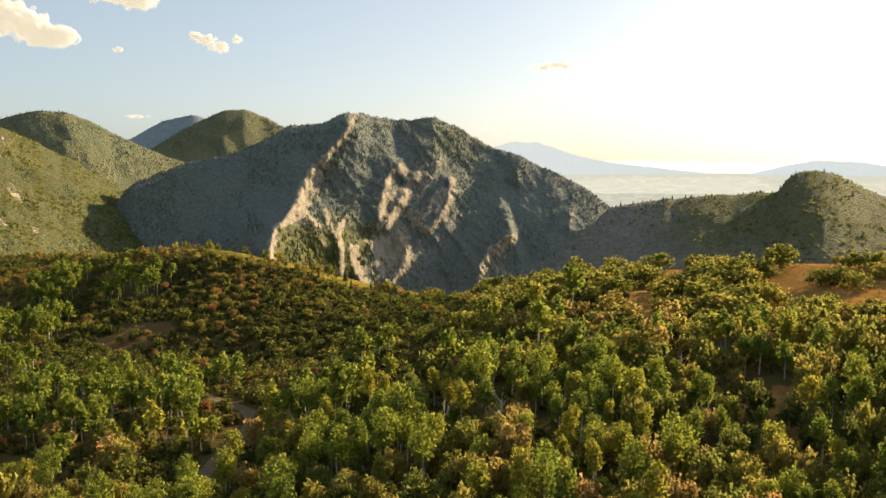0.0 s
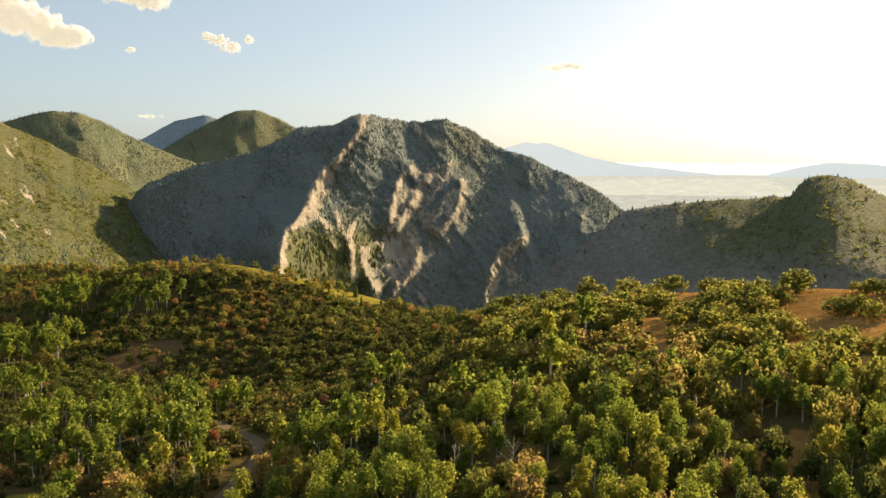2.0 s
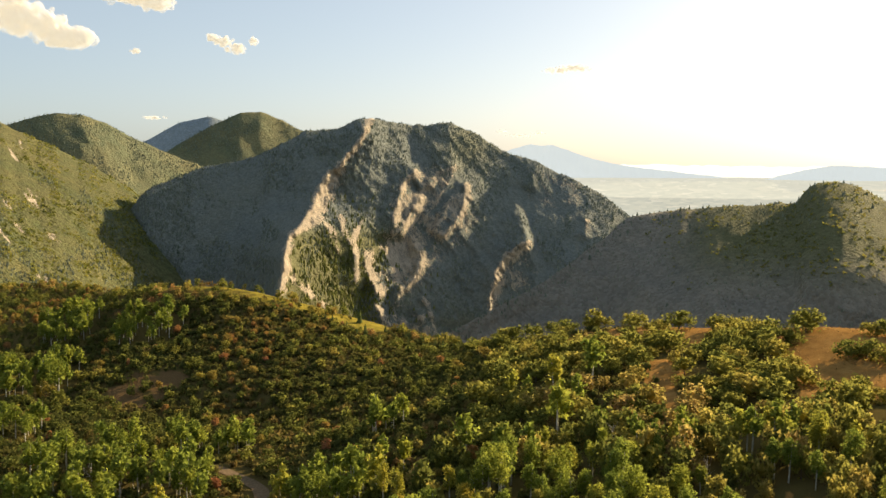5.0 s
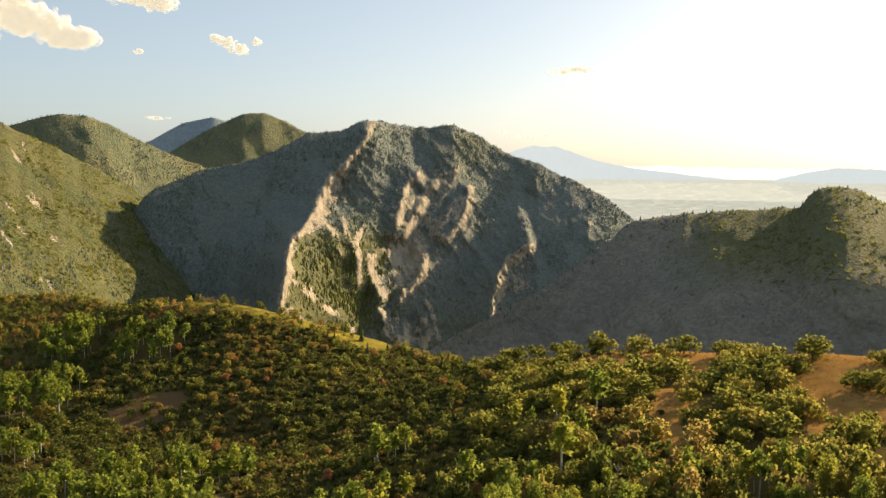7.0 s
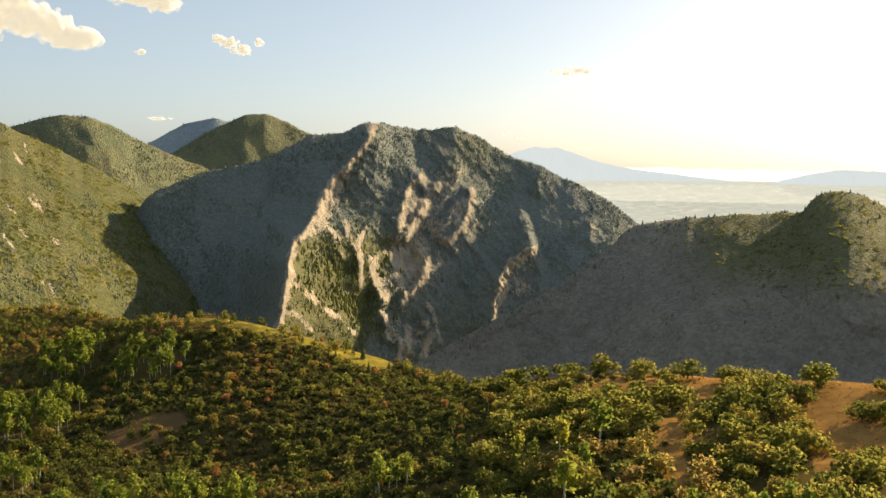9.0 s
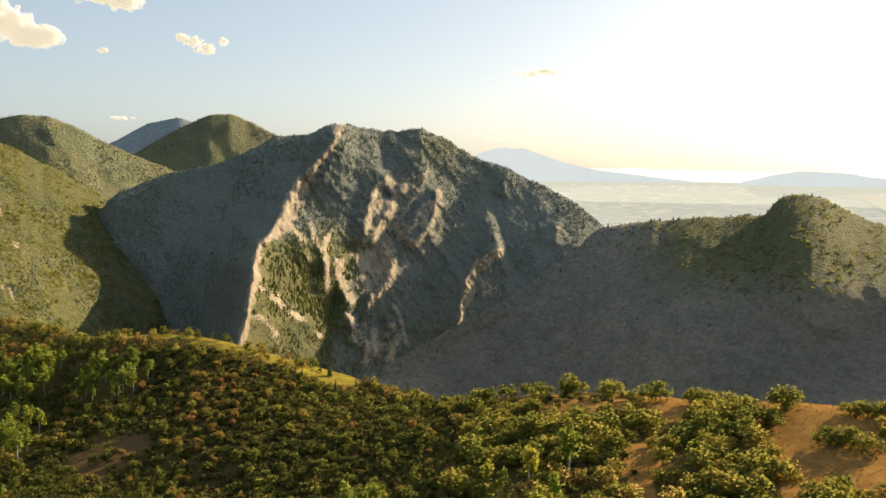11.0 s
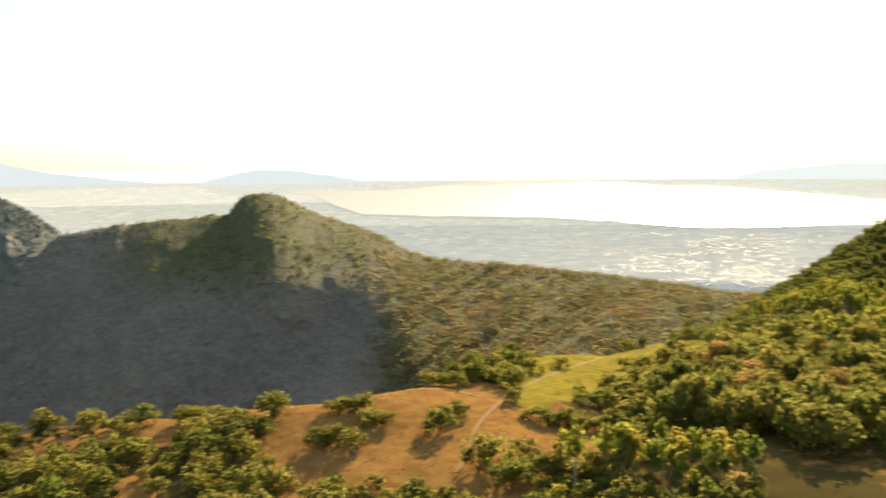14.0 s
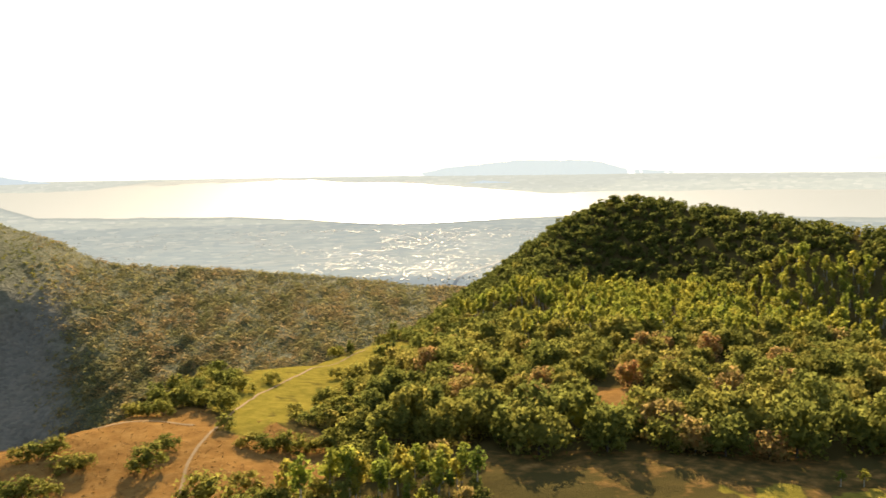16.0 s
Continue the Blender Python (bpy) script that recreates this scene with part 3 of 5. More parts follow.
SPUR_B = [(-5.59, -0.064), (-5.89, -0.074), (-6.12, -0.084), (-6.22, -0.095)]
SPUR_C = [(-5.62, -0.096), (-5.42, -0.106), (-5.48, -0.118), (-5.28, -0.131), (-4.85, -0.143), (-4.41, -0.151)]
SPUR_D = [(-5.18, -0.154), (-4.64, -0.164), (-4.41, -0.174), (-4.71, -0.19)]
SLAB_A = [(-2.35, -0.012), (-3.21, -0.027), (-3.5, -0.042), (-3.73, -0.057), (-3.83, -0.071), (-3.99, -0.088)]
SLAB_B = [(-2.11, -0.039), (-2.77, -0.055), (-3.13, -0.068), (-3.66, -0.084)]
SLAB_C = [(0.52, -0.024), (0.4, -0.041), (0.21, -0.056), (-0.19, -0.068), (-0.79, -0.078), (-1.32, -0.087)]
SLAB_D = [(0.14, -0.007), (-0.85, -0.014), (-1.61, -0.024), (-2.34, -0.037)]
CHUTE = [(-3.0, -0.093), (-2.25, -0.097), (-2.18, -0.107), (-2.41, -0.119), (-2.57, -0.129), (-3.04, -0.137), (-3.51, -0.144), (-3.57, -0.161)]
TOE_A = [(-2.3, -0.146), (-1.86, -0.157), (-1.62, -0.168), (-1.41, -0.18), (-1.1, -0.194)]
TOE_B = [(-3.47, -0.168), (-3.2, -0.183), (-3.36, -0.204)]
TOE_C = [(-3.97, -0.183), (-3.63, -0.197), (-3.96, -0.214)]
TOE_D = [(-2.49, -0.166), (-1.95, -0.182), (-2.21, -0.197), (-2.75, -0.21)]
HOOK = [(4.48, -0.087), (3.72, -0.091), (2.99, -0.101), (2.59, -0.111), (2.3, -0.123), (2.08, -0.141), (1.79, -0.166), (1.64, -0.183)]
EDGE_A = [(3.63, -0.064), (4.38, -0.08), (4.79, -0.098), (5.05, -0.116)]
EDGE_B = [(4.11, -0.01), (4.52, -0.023), (4.4, -0.036)]
EDGE_C = [(7.34, -0.056), (7.56, -0.073), (7.38, -0.087)]
LEDGE_A = [(-10.06, -0.126), (-9.28, -0.139), (-8.72, -0.148), (-8.1, -0.157), (-7.31, -0.165), (-6.78, -0.177), (-6.05, -0.184)]
LEDGE_B = [(-10.46, -0.156), (-9.61, -0.164), (-9.12, -0.176), (-8.8, -0.193)]
LEDGE_C = [(-8.45, -0.063), (-7.79, -0.073), (-7.37, -0.083), (-7.04, -0.106)]
# rib, height of its step in metres, width of its left and right flanks in degrees, how bare, width of the bare rock on its right in degrees
RIBS = [(PROW, 105, 3.6, 1.0, 0.0, 0.9), (SPUR_A, 22, 0.7, 0.36, 0.95, 0.26), (SPUR_B, 16, 0.5, 0.3, 0.8, 0.22), (SPUR_C, 34, 0.8, 0.6, 1.0, 0.6), (SPUR_D, 22, 0.6, 0.36, 0.8, 0.3),
        (SLAB_A, 44, 0.9, 0.62, 0.85, 0.55), (SLAB_B, 30, 0.5, 0.42, 0.85, 0.4), (SLAB_C, 38, 0.9, 0.5, 0.85, 0.4), (SLAB_D, 20, 0.9, 0.5, 0.55, 0.4), (CHUTE, 30, 0.6, 0.42, 1.0, 0.36), (TOE_A, 22, 0.6, 0.3, 0.8, 0.24),
        (TOE_B, 20, 0.5, 0.35, 0.9, 0.3), (TOE_C, 20, 0.5, 0.35, 0.9, 0.32), (TOE_D, 24, 0.6, 0.4, 0.9, 0.35), (HOOK, 76, 1.5, 0.62, 1.1, 0.5), (EDGE_A, 6, 0.9, 0.5, 0.1, 0.4), (EDGE_B, 22, 0.8, 0.45, 0.35, 0.4), (EDGE_C, 22, 0.8, 0.45, 0.35, 0.5),
        (LEDGE_A, 20, 0.8, 0.36, 0.75, 0.26), (LEDGE_B, 16, 0.7, 0.36, 0.6, 0.24), (LEDGE_C, 14, 0.6, 0.3, 0.6, 0.24)]

main = Ridge([(-26, 2350, -330), (-22.2, 2350, -240), (-20.4, 2350, -138), (-18, 2350, -18), (-14.6, 2450, 38), (-11.8, 2450, 62), (-9.1, 2450, 124), (-7.3, 2450, 132), (-6.15, 2450, 152), (-5.2, 2450, 162), (-4, 2480, 154),
              (-2.7, 2500, 143), (-1.6, 2500, 148), (-0.5, 2500, 154), (1, 2530, 126), (2.6, 2560, 83), (4.6, 2600, 54), (6.6, 2640, 10), (8.3, 2680, -31), (9.5, 2700, -74), (10.2, 2710, -105), (13, 2720, -330)],
             [(-26, 2150, -490), (-20, 2090, -490), (-14, 1980, -490), (-11, 1930, -490), (-8, 1950, -490), (-3, 2010, -490), (4, 2010, -490), (8, 2030, -490), (13, 2250, -490)], 0.07, 140, 1.15, 0.5, 7, 9)


def strata(az, rise):
    """Slabs of tilted rock that run down to the left across the middle of the face: their relief, and where they lie."""
    deg = rise * 57.3
    band = fbm((az - 0.75 * deg) * 1.5 + 0.15 * (az + deg), (az + deg) * 0.3, 3, 33, True)
    return band, np.exp(-(((az + 1.6) / 2.3) ** 2 + ((rise + 0.06) / 0.045) ** 2))


def rib_jag(az, rise):
    return (fbm(az * 2.6, rise * 160, 4, 51) - 0.5) * 0.42 + (fbm(az * 9, rise * 420, 3, 53) - 0.5) * 0.24


def main_relief(az, rise, s):
    fade = smooth01(s, 0, 0.1) * (1 - smooth01(s, 0.96, 1.02))
    calm = (0.3 + 0.7 * smooth01(az, -10.5, -7)) * (1 - 0.4 * smooth01(az, 1, 4))          # the flank left of the prow is smoother
    off = ((fbm(az * 5.5 + rise * 90, rise * 260, 3, 29, True) - 0.5) * 5 + (fbm(az * 0.5 + 3 + rise * 20, rise * 28, 4, 21, True) - 0.5) * 24 + (fbm(az * 1.6 + rise * 60, rise * 70, 4, 25, True) - 0.5) * 15) * calm
    jag = rib_jag(az, rise)
    for line, amp, wl, wr, bare, wide in RIBS:
        d, ends = rib_distance(az, rise, line)
        d = d + jag
        off = off + amp * (1 if line is PROW else 1.3 * ends) * np.where(d < 0, np.exp(d / wl), np.exp(-d / wr))
    band, window = strata(az, rise)
    off = off + (band - 0.5) * 30 * window
    d = rib_distance(az, rise, PROW)[0]
    skirt = 330 * smooth01(-rise, 0.03, 0.12) * np.where(d < 0, np.exp(d / 1.6), np.clip(1 - d / 4.8, 0, 1))          # the lower buttress turns its right side to the light
    back = 26 * 0.8 * (np.logaddexp(0, (az + 5.5) / 0.8) - 1.7 * np.logaddexp(0, (az - 1.4) / 0.8))          # the face right of the prow lies further back
    return off * fade + skirt * smooth01(s, 0, 0.05) - back


def main_rock(az, rise, s):
    jag = rib_jag(az, rise)
    k = np.zeros_like(az)
    patchy = 0.55 + 0.75 * smooth01(fbm(az * 1.7, rise * 120, 3, 57), 0.3, 0.62)
    for line, amp, wl, wr, bare, wide in RIBS:
        d, ends = rib_distance(az, rise, line)
        d = d + jag
        k = np.maximum(k, bare * ends * patchy * np.where(d < 0, np.exp(-(d / 0.12) ** 2), np.exp(-(d / wide) ** 2)))
    # the prow's band of bare rock: widest half way down, thin below and at the top
    d = rib_distance(az, rise, PROW)[0] + jag
    wide = np.interp(rise, [-0.2, -0.12, -0.085, -0.07, -0.03, -0.012, 0.02, 0.045], [0.3, 0.42, 0.32, 1.0, 0.95, 0.45, 0.28, 0.4])
    k = np.maximum(k, np.where(d < 0, np.exp(-(d / 0.14) ** 2), np.exp(-(d / wide) ** 4)) * (0.7 + 0.3 * patchy))
    grain = 0.55 + 0.9 * smooth01(fbm(az * 1.2 + rise * 50, rise * 60, 4, 59, True), 0.45, 0.75)
    band, window = strata(az, rise)
    k = np.maximum(k, 0.85 * window * smooth01(band, 0.25, 0.7) * patchy)
    scree = np.exp(-(((az + 3.2) / 1.7) ** 2 + ((rise + 0.105) / 0.035) ** 2) ** 1.5) * 0.68 * grain
    toe = np.exp(-(((az + 3.2) / 2.0) ** 2 + ((rise + 0.185) / 0.03) ** 2)) * 0.42 * grain
    bluff = np.exp(-(((az - 5.8) / 2.2) ** 2 + ((rise + 0.035) / 0.026) ** 2)) * 0.3 * grain
    hollow = np.exp(-(((az - 3.6) / 1.3) ** 2 + ((rise + 0.125) / 0.025) ** 2)) * 0.36 * grain
    return np.maximum.reduce([k, scree, toe, bluff, hollow])


def main_turf(az, rise, s):
    """Green slopes: the buttress below the prow, and the upper shoulder under the summit."""
    d = rib_distance(az, rise, PROW)[0]
    low = smooth01(d, 0.0, 0.4) * (1 - smooth01(d, 4.2, 6.0)) * smooth01(-rise, 0.06, 0.09)
    shoulder = 0.5 * np.exp(-(((az - 0.6) / 1.5) ** 2 + ((rise - 0.012) / 0.025) ** 2))
    return np.maximum(low, shoulder)


main.relief = main_relief
main.build("mountain", MAIN_ROCK, "steep forested mountain with pale rock ribs and scree", "mountain", main_rock, main_turf)

mid = Ridge([(-8, 1280, -330), (-4.2, 1350, -246), (0, 1450, -204), (5.2, 1600, -148), (8.6, 1700, -83), (9.9, 1750, -48), (11.9, 1780, -37), (15.9, 1800, -26), (19.2, 1830, -22), (19.6, 1834, 0), (20.1, 1836, 12), (21, 1836, 17), (21.9, 1836, 14), (22.8, 1836, 3),
             (24.1, 1836, -21), (26.4, 1830, -44), (28.3, 1820, -68), (29.8, 1800, -96), (31, 1790, -106), (35.2, 1790, -116), (40, 1779, -130), (45, 1766, -146), (48, 1759, -157), (53, 1750, -166), (62, 1700, -180)],
            [(-8, 1130, -460), (0, 1200, -460), (8, 1250, -460), (16, 1270, -450), (22, 1230, -400), (26, 1150, -340), (30, 1070, -260), (36, 1020, -235), (45, 1010, -230), (62, 1000, -240)], 0.16, 90, ([4, 9, 12, 15, 22, 26, 30, 36], [1.0, 1.3, 2.0, 2.9, 3.0, 2.2, 1.4, 1.0]), 0.4, 13, 5)


def sunny_side(az, rise, s):
    """The long ridge's sunlit side with its dense low woods; its ground is painted darker than the shaded side's."""
    return np.maximum(smooth01(az, 26.5, 29.5), smooth01(az, 11, 16) * smooth01(rise, -0.15, -0.085))


def mid_relief(az, rise, s):
    fade = smooth01(s, 0, 0.1) * (1 - smooth01(s, 0.9, 1.0))
    off = (fbm(az * 0.30, rise * 16, 3, 61) - 0.5) * 36 + (fbm(az * 1.1, rise * 60, 3, 65) - 0.5) * 16 + (fbm(az * 3.0, rise * 150, 2, 67) - 0.5) * 7
    folds = (fbm(az * 0.55 - rise * 45, rise * 9, 3, 69, True) - 0.5) * 34 * smooth01(az, 24, 31)          # shallow gullies down the sunny side
    hollow = 95 * np.exp(-(((az - 24.5) / 4.2) ** 2 + ((rise + 0.185) / 0.06) ** 2))
    return (off + folds) * fade - hollow * smooth01(s, 0, 0.1)


mid.relief = mid_relief
mid.build("ridge_hill", HILL_WOODED, "long wooded ridge with a round knob, half in shade", "hill", lambda az, rise, s: np.exp(-(((az - 13) / 1.6) ** 2 + ((rise + 0.075) / 0.012) ** 2)) * 0.35, sunny_side)

l1 = Ridge([(-36, 2640, 330), (-29.7, 2600, 242), (-24.6, 2560, 121), (-22.9, 2548, 86), (-20.9, 2534, 38), (-19.2, 2522, -8), (-18.2, 2516, -46), (-16, 2500, -124), (-12, 2480, -260)],
           [(-36, 1150, -480), (-28, 1200, -480), (-22, 1350, -480), (-17, 1750, -480), (-12, 2100, -480)], 0.12, 100, 2.2, 0.4, 17, 8)
l1.relief = lambda az, rise, s: ((fbm(az * 0.3 + rise * 14, rise * 10, 3, 71) - 0.5) * 40 + (fbm(az * 1.1 + rise * 40, rise * 40, 3, 75, True) - 0.5) * 12) * smooth01(s, 0, 0.1) * (1 - smooth01(s, 0.9, 1.0))
l1.build("grassy_hill", HILL_GREEN, "sunlit grassy hillside with bare pale scars", "hill", lambda az, rise, s: smooth01(fbm((az + rise * 40) * 2.2, (rise - az * 0.006) * 40, 3, 79), 0.66, 0.76) * 0.7 * (1 - smooth01(az, -23.5, -21.5)))

l2 = Ridge([(-36, 3200, 20), (-28.6, 3200, 80), (-26.2, 3200, 138), (-24.5, 3200, 168), (-22.8, 3200, 196), (-21.4, 3200, 194), (-20, 3200, 168), (-18.8, 3200, 130), (-17, 3200, 82), (-14.8, 3200, 34), (-12, 3200, -26), (-8, 3200, -120)],
           [(-36, 2650, -330), (-20, 2600, -330), (-8, 2650, -330)], 0.13, 60, 1.0, 0.4, 19, 6)
l2.relief = lambda az, rise, s: ((fbm(az * 0.4 + rise * 10, rise * 14, 4, 81) - 0.5) * 90) * smooth01(s, 0, 0.1) * (1 - smooth01(s, 0.9, 1.0)) - 22 * np.logaddexp(0, az + 22.5)
l2.build("round_hill", HILL_FAR, "rounded hill with dark conifer stands and grassy top", "hill", lambda az, rise, s: smooth01(fbm(az * 1.5, rise * 90, 3, 89), 0.68, 0.78) * 0.25)

l3 = Ridge([(-20, 3600, -30), (-17.9, 3600, 42), (-16.4, 3600, 102), (-14.8, 3600, 162), (-13.5, 3600, 206), (-12.6, 3600, 230), (-11.6, 3600, 235), (-10.3, 3600, 205), (-9.4, 3600, 172), (-6, 3600, 95), (-3, 3600, 0)],
           [(-20, 3100, -300), (-3, 3100, -300)], 0.13, 55, 1.0, 0.4, 23, 6)
l3.relief = lambda az, rise, s: ((fbm(az * 0.4, rise * 16, 4, 91) - 0.5) * 100) * smooth01(s, 0, 0.1) * (1 - smooth01(s, 0.9, 1.0)) - 24 * np.logaddexp(0, az + 19)
l3.build("dome_hill", HILL_FAR, "dome-shaped wooded hill with grassy flanks", "hill")

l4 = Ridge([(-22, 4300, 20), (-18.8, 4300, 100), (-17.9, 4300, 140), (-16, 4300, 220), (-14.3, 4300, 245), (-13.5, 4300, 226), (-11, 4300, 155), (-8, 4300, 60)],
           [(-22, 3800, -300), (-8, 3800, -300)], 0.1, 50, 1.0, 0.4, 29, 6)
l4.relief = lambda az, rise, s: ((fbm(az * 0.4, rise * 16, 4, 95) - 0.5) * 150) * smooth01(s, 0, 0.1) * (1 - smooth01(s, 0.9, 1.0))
l4.build("far_hill", HILL_BLUE, "wooded hill far behind the others, haze painted in as blue", "hill")

# ---- trees ----
rng = np.random.RandomState(5)
OCTA_V = np.array([(1, 0, 0), (-1, 0, 0), (0, 1, 0), (0, -1, 0), (0, 0, 1), (0, 0, -1)], float)
OCTA_F = np.array([(0, 2, 4), (2, 1, 4), (1, 3, 4), (3, 0, 4), (2, 0, 5), (1, 2, 5), (3, 1, 5), (0, 3, 5)])


def ball(level):
    """A round lump: an octahedron, split level times."""
    v, f = OCTA_V.copy(), OCTA_F.copy()
    for _ in range(level):
        cache, vs, out = {}, list(map(tuple, v)), []

        def half(a, b):
            key = (min(a, b), max(a, b))
            if key not in cache:
                p = (np.array(vs[a]) + np.array(vs[b]))
                vs.append(tuple(p / np.linalg.norm(p)))
                cache[key] = len(vs) - 1
            return cache[key]
        for a, b, c in f:
            ab, bc, ca = half(a, b), half(b, c), half(c, a)
            out += [(a, ab, ca), (b, bc, ab), (c, ca, bc), (ab, bc, ca)]
        v, f = np.array(vs), np.array(out)
    return v, f


BALLS = [ball(0), ball(1), ball(2)]


def crown_mesh(r, lobes, leaves, size, core_level, core=0.42, ragged=0.75):
    """Leaf blades spread over the lobes of a crown, with a dense heart in each lobe. lobes: rows of x, y, z, rx, ry, rz."""
    lobes = np.array(lobes, float)
    pick = r.choice(len(lobes), leaves, p=(lobes[:, 3] * lobes[:, 5]) / (lobes[:, 3] * lobes[:, 5]).sum())
    d = r.normal(size=(leaves, 3))
    d[:, 2] = d[:, 2] + 0.25
    d /= np.linalg.norm(d, axis=1)[:, None]
    c = lobes[pick, :3] + d * lobes[pick, 3:] * r.uniform(0.55, 1.15, (leaves, 1))
    n = d * 0.7 + r.normal(size=(leaves, 3)) * ragged
    n /= np.linalg.norm(n, axis=1)[:, None]
    t = np.cross(n, r.normal(size=(leaves, 3)))
    t /= np.linalg.norm(t, axis=1)[:, None]
    b = np.cross(n, t)
    k = size * r.uniform(0.6, 1.25, (leaves, 1))
    blade = np.stack([c - t * k * 0.7 - b * k * 0.3, c + t * k * 0.7 - b * k * 0.25, c + b * k * 0.75 + n * k * 0.1], 1)
    v = [blade.reshape(-1, 3)]
    f = [np.arange(leaves * 3).reshape(-1, 3)]
    count = leaves * 3
    bv, bf = BALLS[core_level]
    for lobe in lobes:
        lump = bv * (1 + r.uniform(-0.16, 0.16, (len(bv), 1)))
        v.append(lobe[:3] + lump * lobe[3:] * core)
        f.append(bf + count)
        count += len(bv)
    return np.concatenate(v), np.concatenate(f)


def stem(p0, p1, r0, r1, sides=5):
    p0, p1 = np.array(p0, float), np.array(p1, float)
    w = p1 - p0
    a = np.cross(w, (0.3, 1.0, 0.1))
    a /= np.linalg.norm(a)
    b = np.cross(w, a) / np.linalg.norm(w)
    ang = np.arange(sides) * 2 * math.pi / sides
    ring = np.cos(ang)[:, None] * a + np.sin(ang)[:, None] * b
    v = np.concatenate([p0 + ring * r0, p1 + ring * r1])
    i = np.arange(sides)
    j = (i + 1) % sides
    f = np.concatenate([np.stack([i, j, j + sides], 1), np.stack([i, j + sides, i + sides], 1)])
    return v, f


def join(parts):
    v, f, n = [], [], 0
    for a, b in parts:
        v.append(a)
        f.append(np.asarray(b) + n)
        n += len(a)
    return np.concatenate(v), np.concatenate(f)


def aspen_shape(r, leaves, size, level):
    h = r.uniform(7.0, 9.4)
    lobes = []
    n = r.randint(9, 13) if level else 7
    for i in range(n):
        u = i / (n - 1)
        wide = 1.38 * math.sin(math.pi * (0.24 + 0.66 * u)) * r.uniform(0.65, 1.2)
        lobes.append((r.normal(0, 0.5), r.normal(0, 0.5), h * (0.43 + 0.50 * u), wide, wide, wide * r.uniform(0.9, 1.4)))
    lean = (r.normal(0, 0.25), r.normal(0, 0.25), h * 0.9)
    limbs = [stem((0, 0, -0.6), (lean[0] * 0.5, lean[1] * 0.5, h * 0.5), 0.19, 0.12), stem((lean[0] * 0.5, lean[1] * 0.5, h * 0.48), lean, 0.075, 0.02)]
    if level:
        for _ in range(4):
            z = h * r.uniform(0.35, 0.7)
            limbs.append(stem((0, 0, z), (r.normal(0, 0.8), r.normal(0, 0.8), z + r.uniform(0.7, 1.4)), 0.04, 0.012, 4))
    return crown_mesh(r, lobes, leaves, size, 0, 0.32 if level else 0.5), join(limbs)


def oak_shape(r, leaves, size, level):
    h, w = r.uniform(3.9, 5.4), r.uniform(1.9, 2.7)
    lobes = [(0, 0, h * 0.48, w * 0.78, w * 0.78, h * 0.42)]
    for i in range(10 if level else 5):
        a = i * 2.4 + r.uniform(0, 1)
        q, u = r.uniform(0.65, 1.15), r.uniform(0.12, 0.85)
        out = w * 0.8 * math.sin(math.pi * min(0.95, 0.34 + 0.55 * u))
        lobes.append((math.cos(a) * out, math.sin(a) * out, h * u, q * w * 0.44, q * w * 0.44, q * h * 0.2))
    limbs = [stem((0, 0, -0.6), (r.normal(0, 0.2), r.normal(0, 0.2), h * 0.5), 0.15, 0.07)]
    if level:
        for _ in range(4):
            a = r.uniform(0, 6.3)
            limbs.append(stem((0, 0, h * 0.1), (math.cos(a) * w * 0.6, math.sin(a) * w * 0.6, h * 0.55), 0.08, 0.03, 4))
    return crown_mesh(r, lobes, leaves, size, 1 if level else 0), join(limbs)


def round_oak_shape(r, leaves, size, level):
    h, w = r.uniform(4.2, 5.6), r.uniform(2.0, 2.8)
    lobes = [(0, 0, h * 0.46, w * 0.84, w * 0.84, h * 0.45)]
    for i in range(10):
        a = i * 2.4 + r.uniform(0, 1)
        q, u = r.uniform(0.7, 1.15), r.uniform(0.14, 0.84)
        out = w * 0.76 * math.sin(math.pi * min(0.94, 0.38 + 0.54 * u))
        lobes.append((math.cos(a) * out, math.sin(a) * out, h * u, q * w * 0.4, q * w * 0.4, q * h * 0.2))
    return crown_mesh(r, lobes, leaves, size, 0, 0.5), stem((0, 0, -0.6), (0.1, 0, h * 0.45), 0.16, 0.08, 4)


def maple_shape(r, leaves, size, level):
    h, w = r.uniform(2.6, 3.8), r.uniform(1.1, 1.6)
    lobes = [(0, 0, h * 0.55, w * 0.8, w * 0.8, h * 0.4)]
    for i in range(4 if level else 2):
        a = i * 2.1 + r.uniform(0, 1)
        lobes.append((math.cos(a) * w * 0.6, math.sin(a) * w * 0.6, h * r.uniform(0.35, 0.75), w * 0.55, w * 0.55, h * 0.25))
    return crown_mesh(r, lobes, leaves, size, 1 if level else 0), join([stem((0, 0, -0.5), (0.1, 0, h * 0.5), 0.1, 0.04), stem((0, 0, 0), (w * 0.4, 0.2, h * 0.5), 0.06, 0.02, 4)])


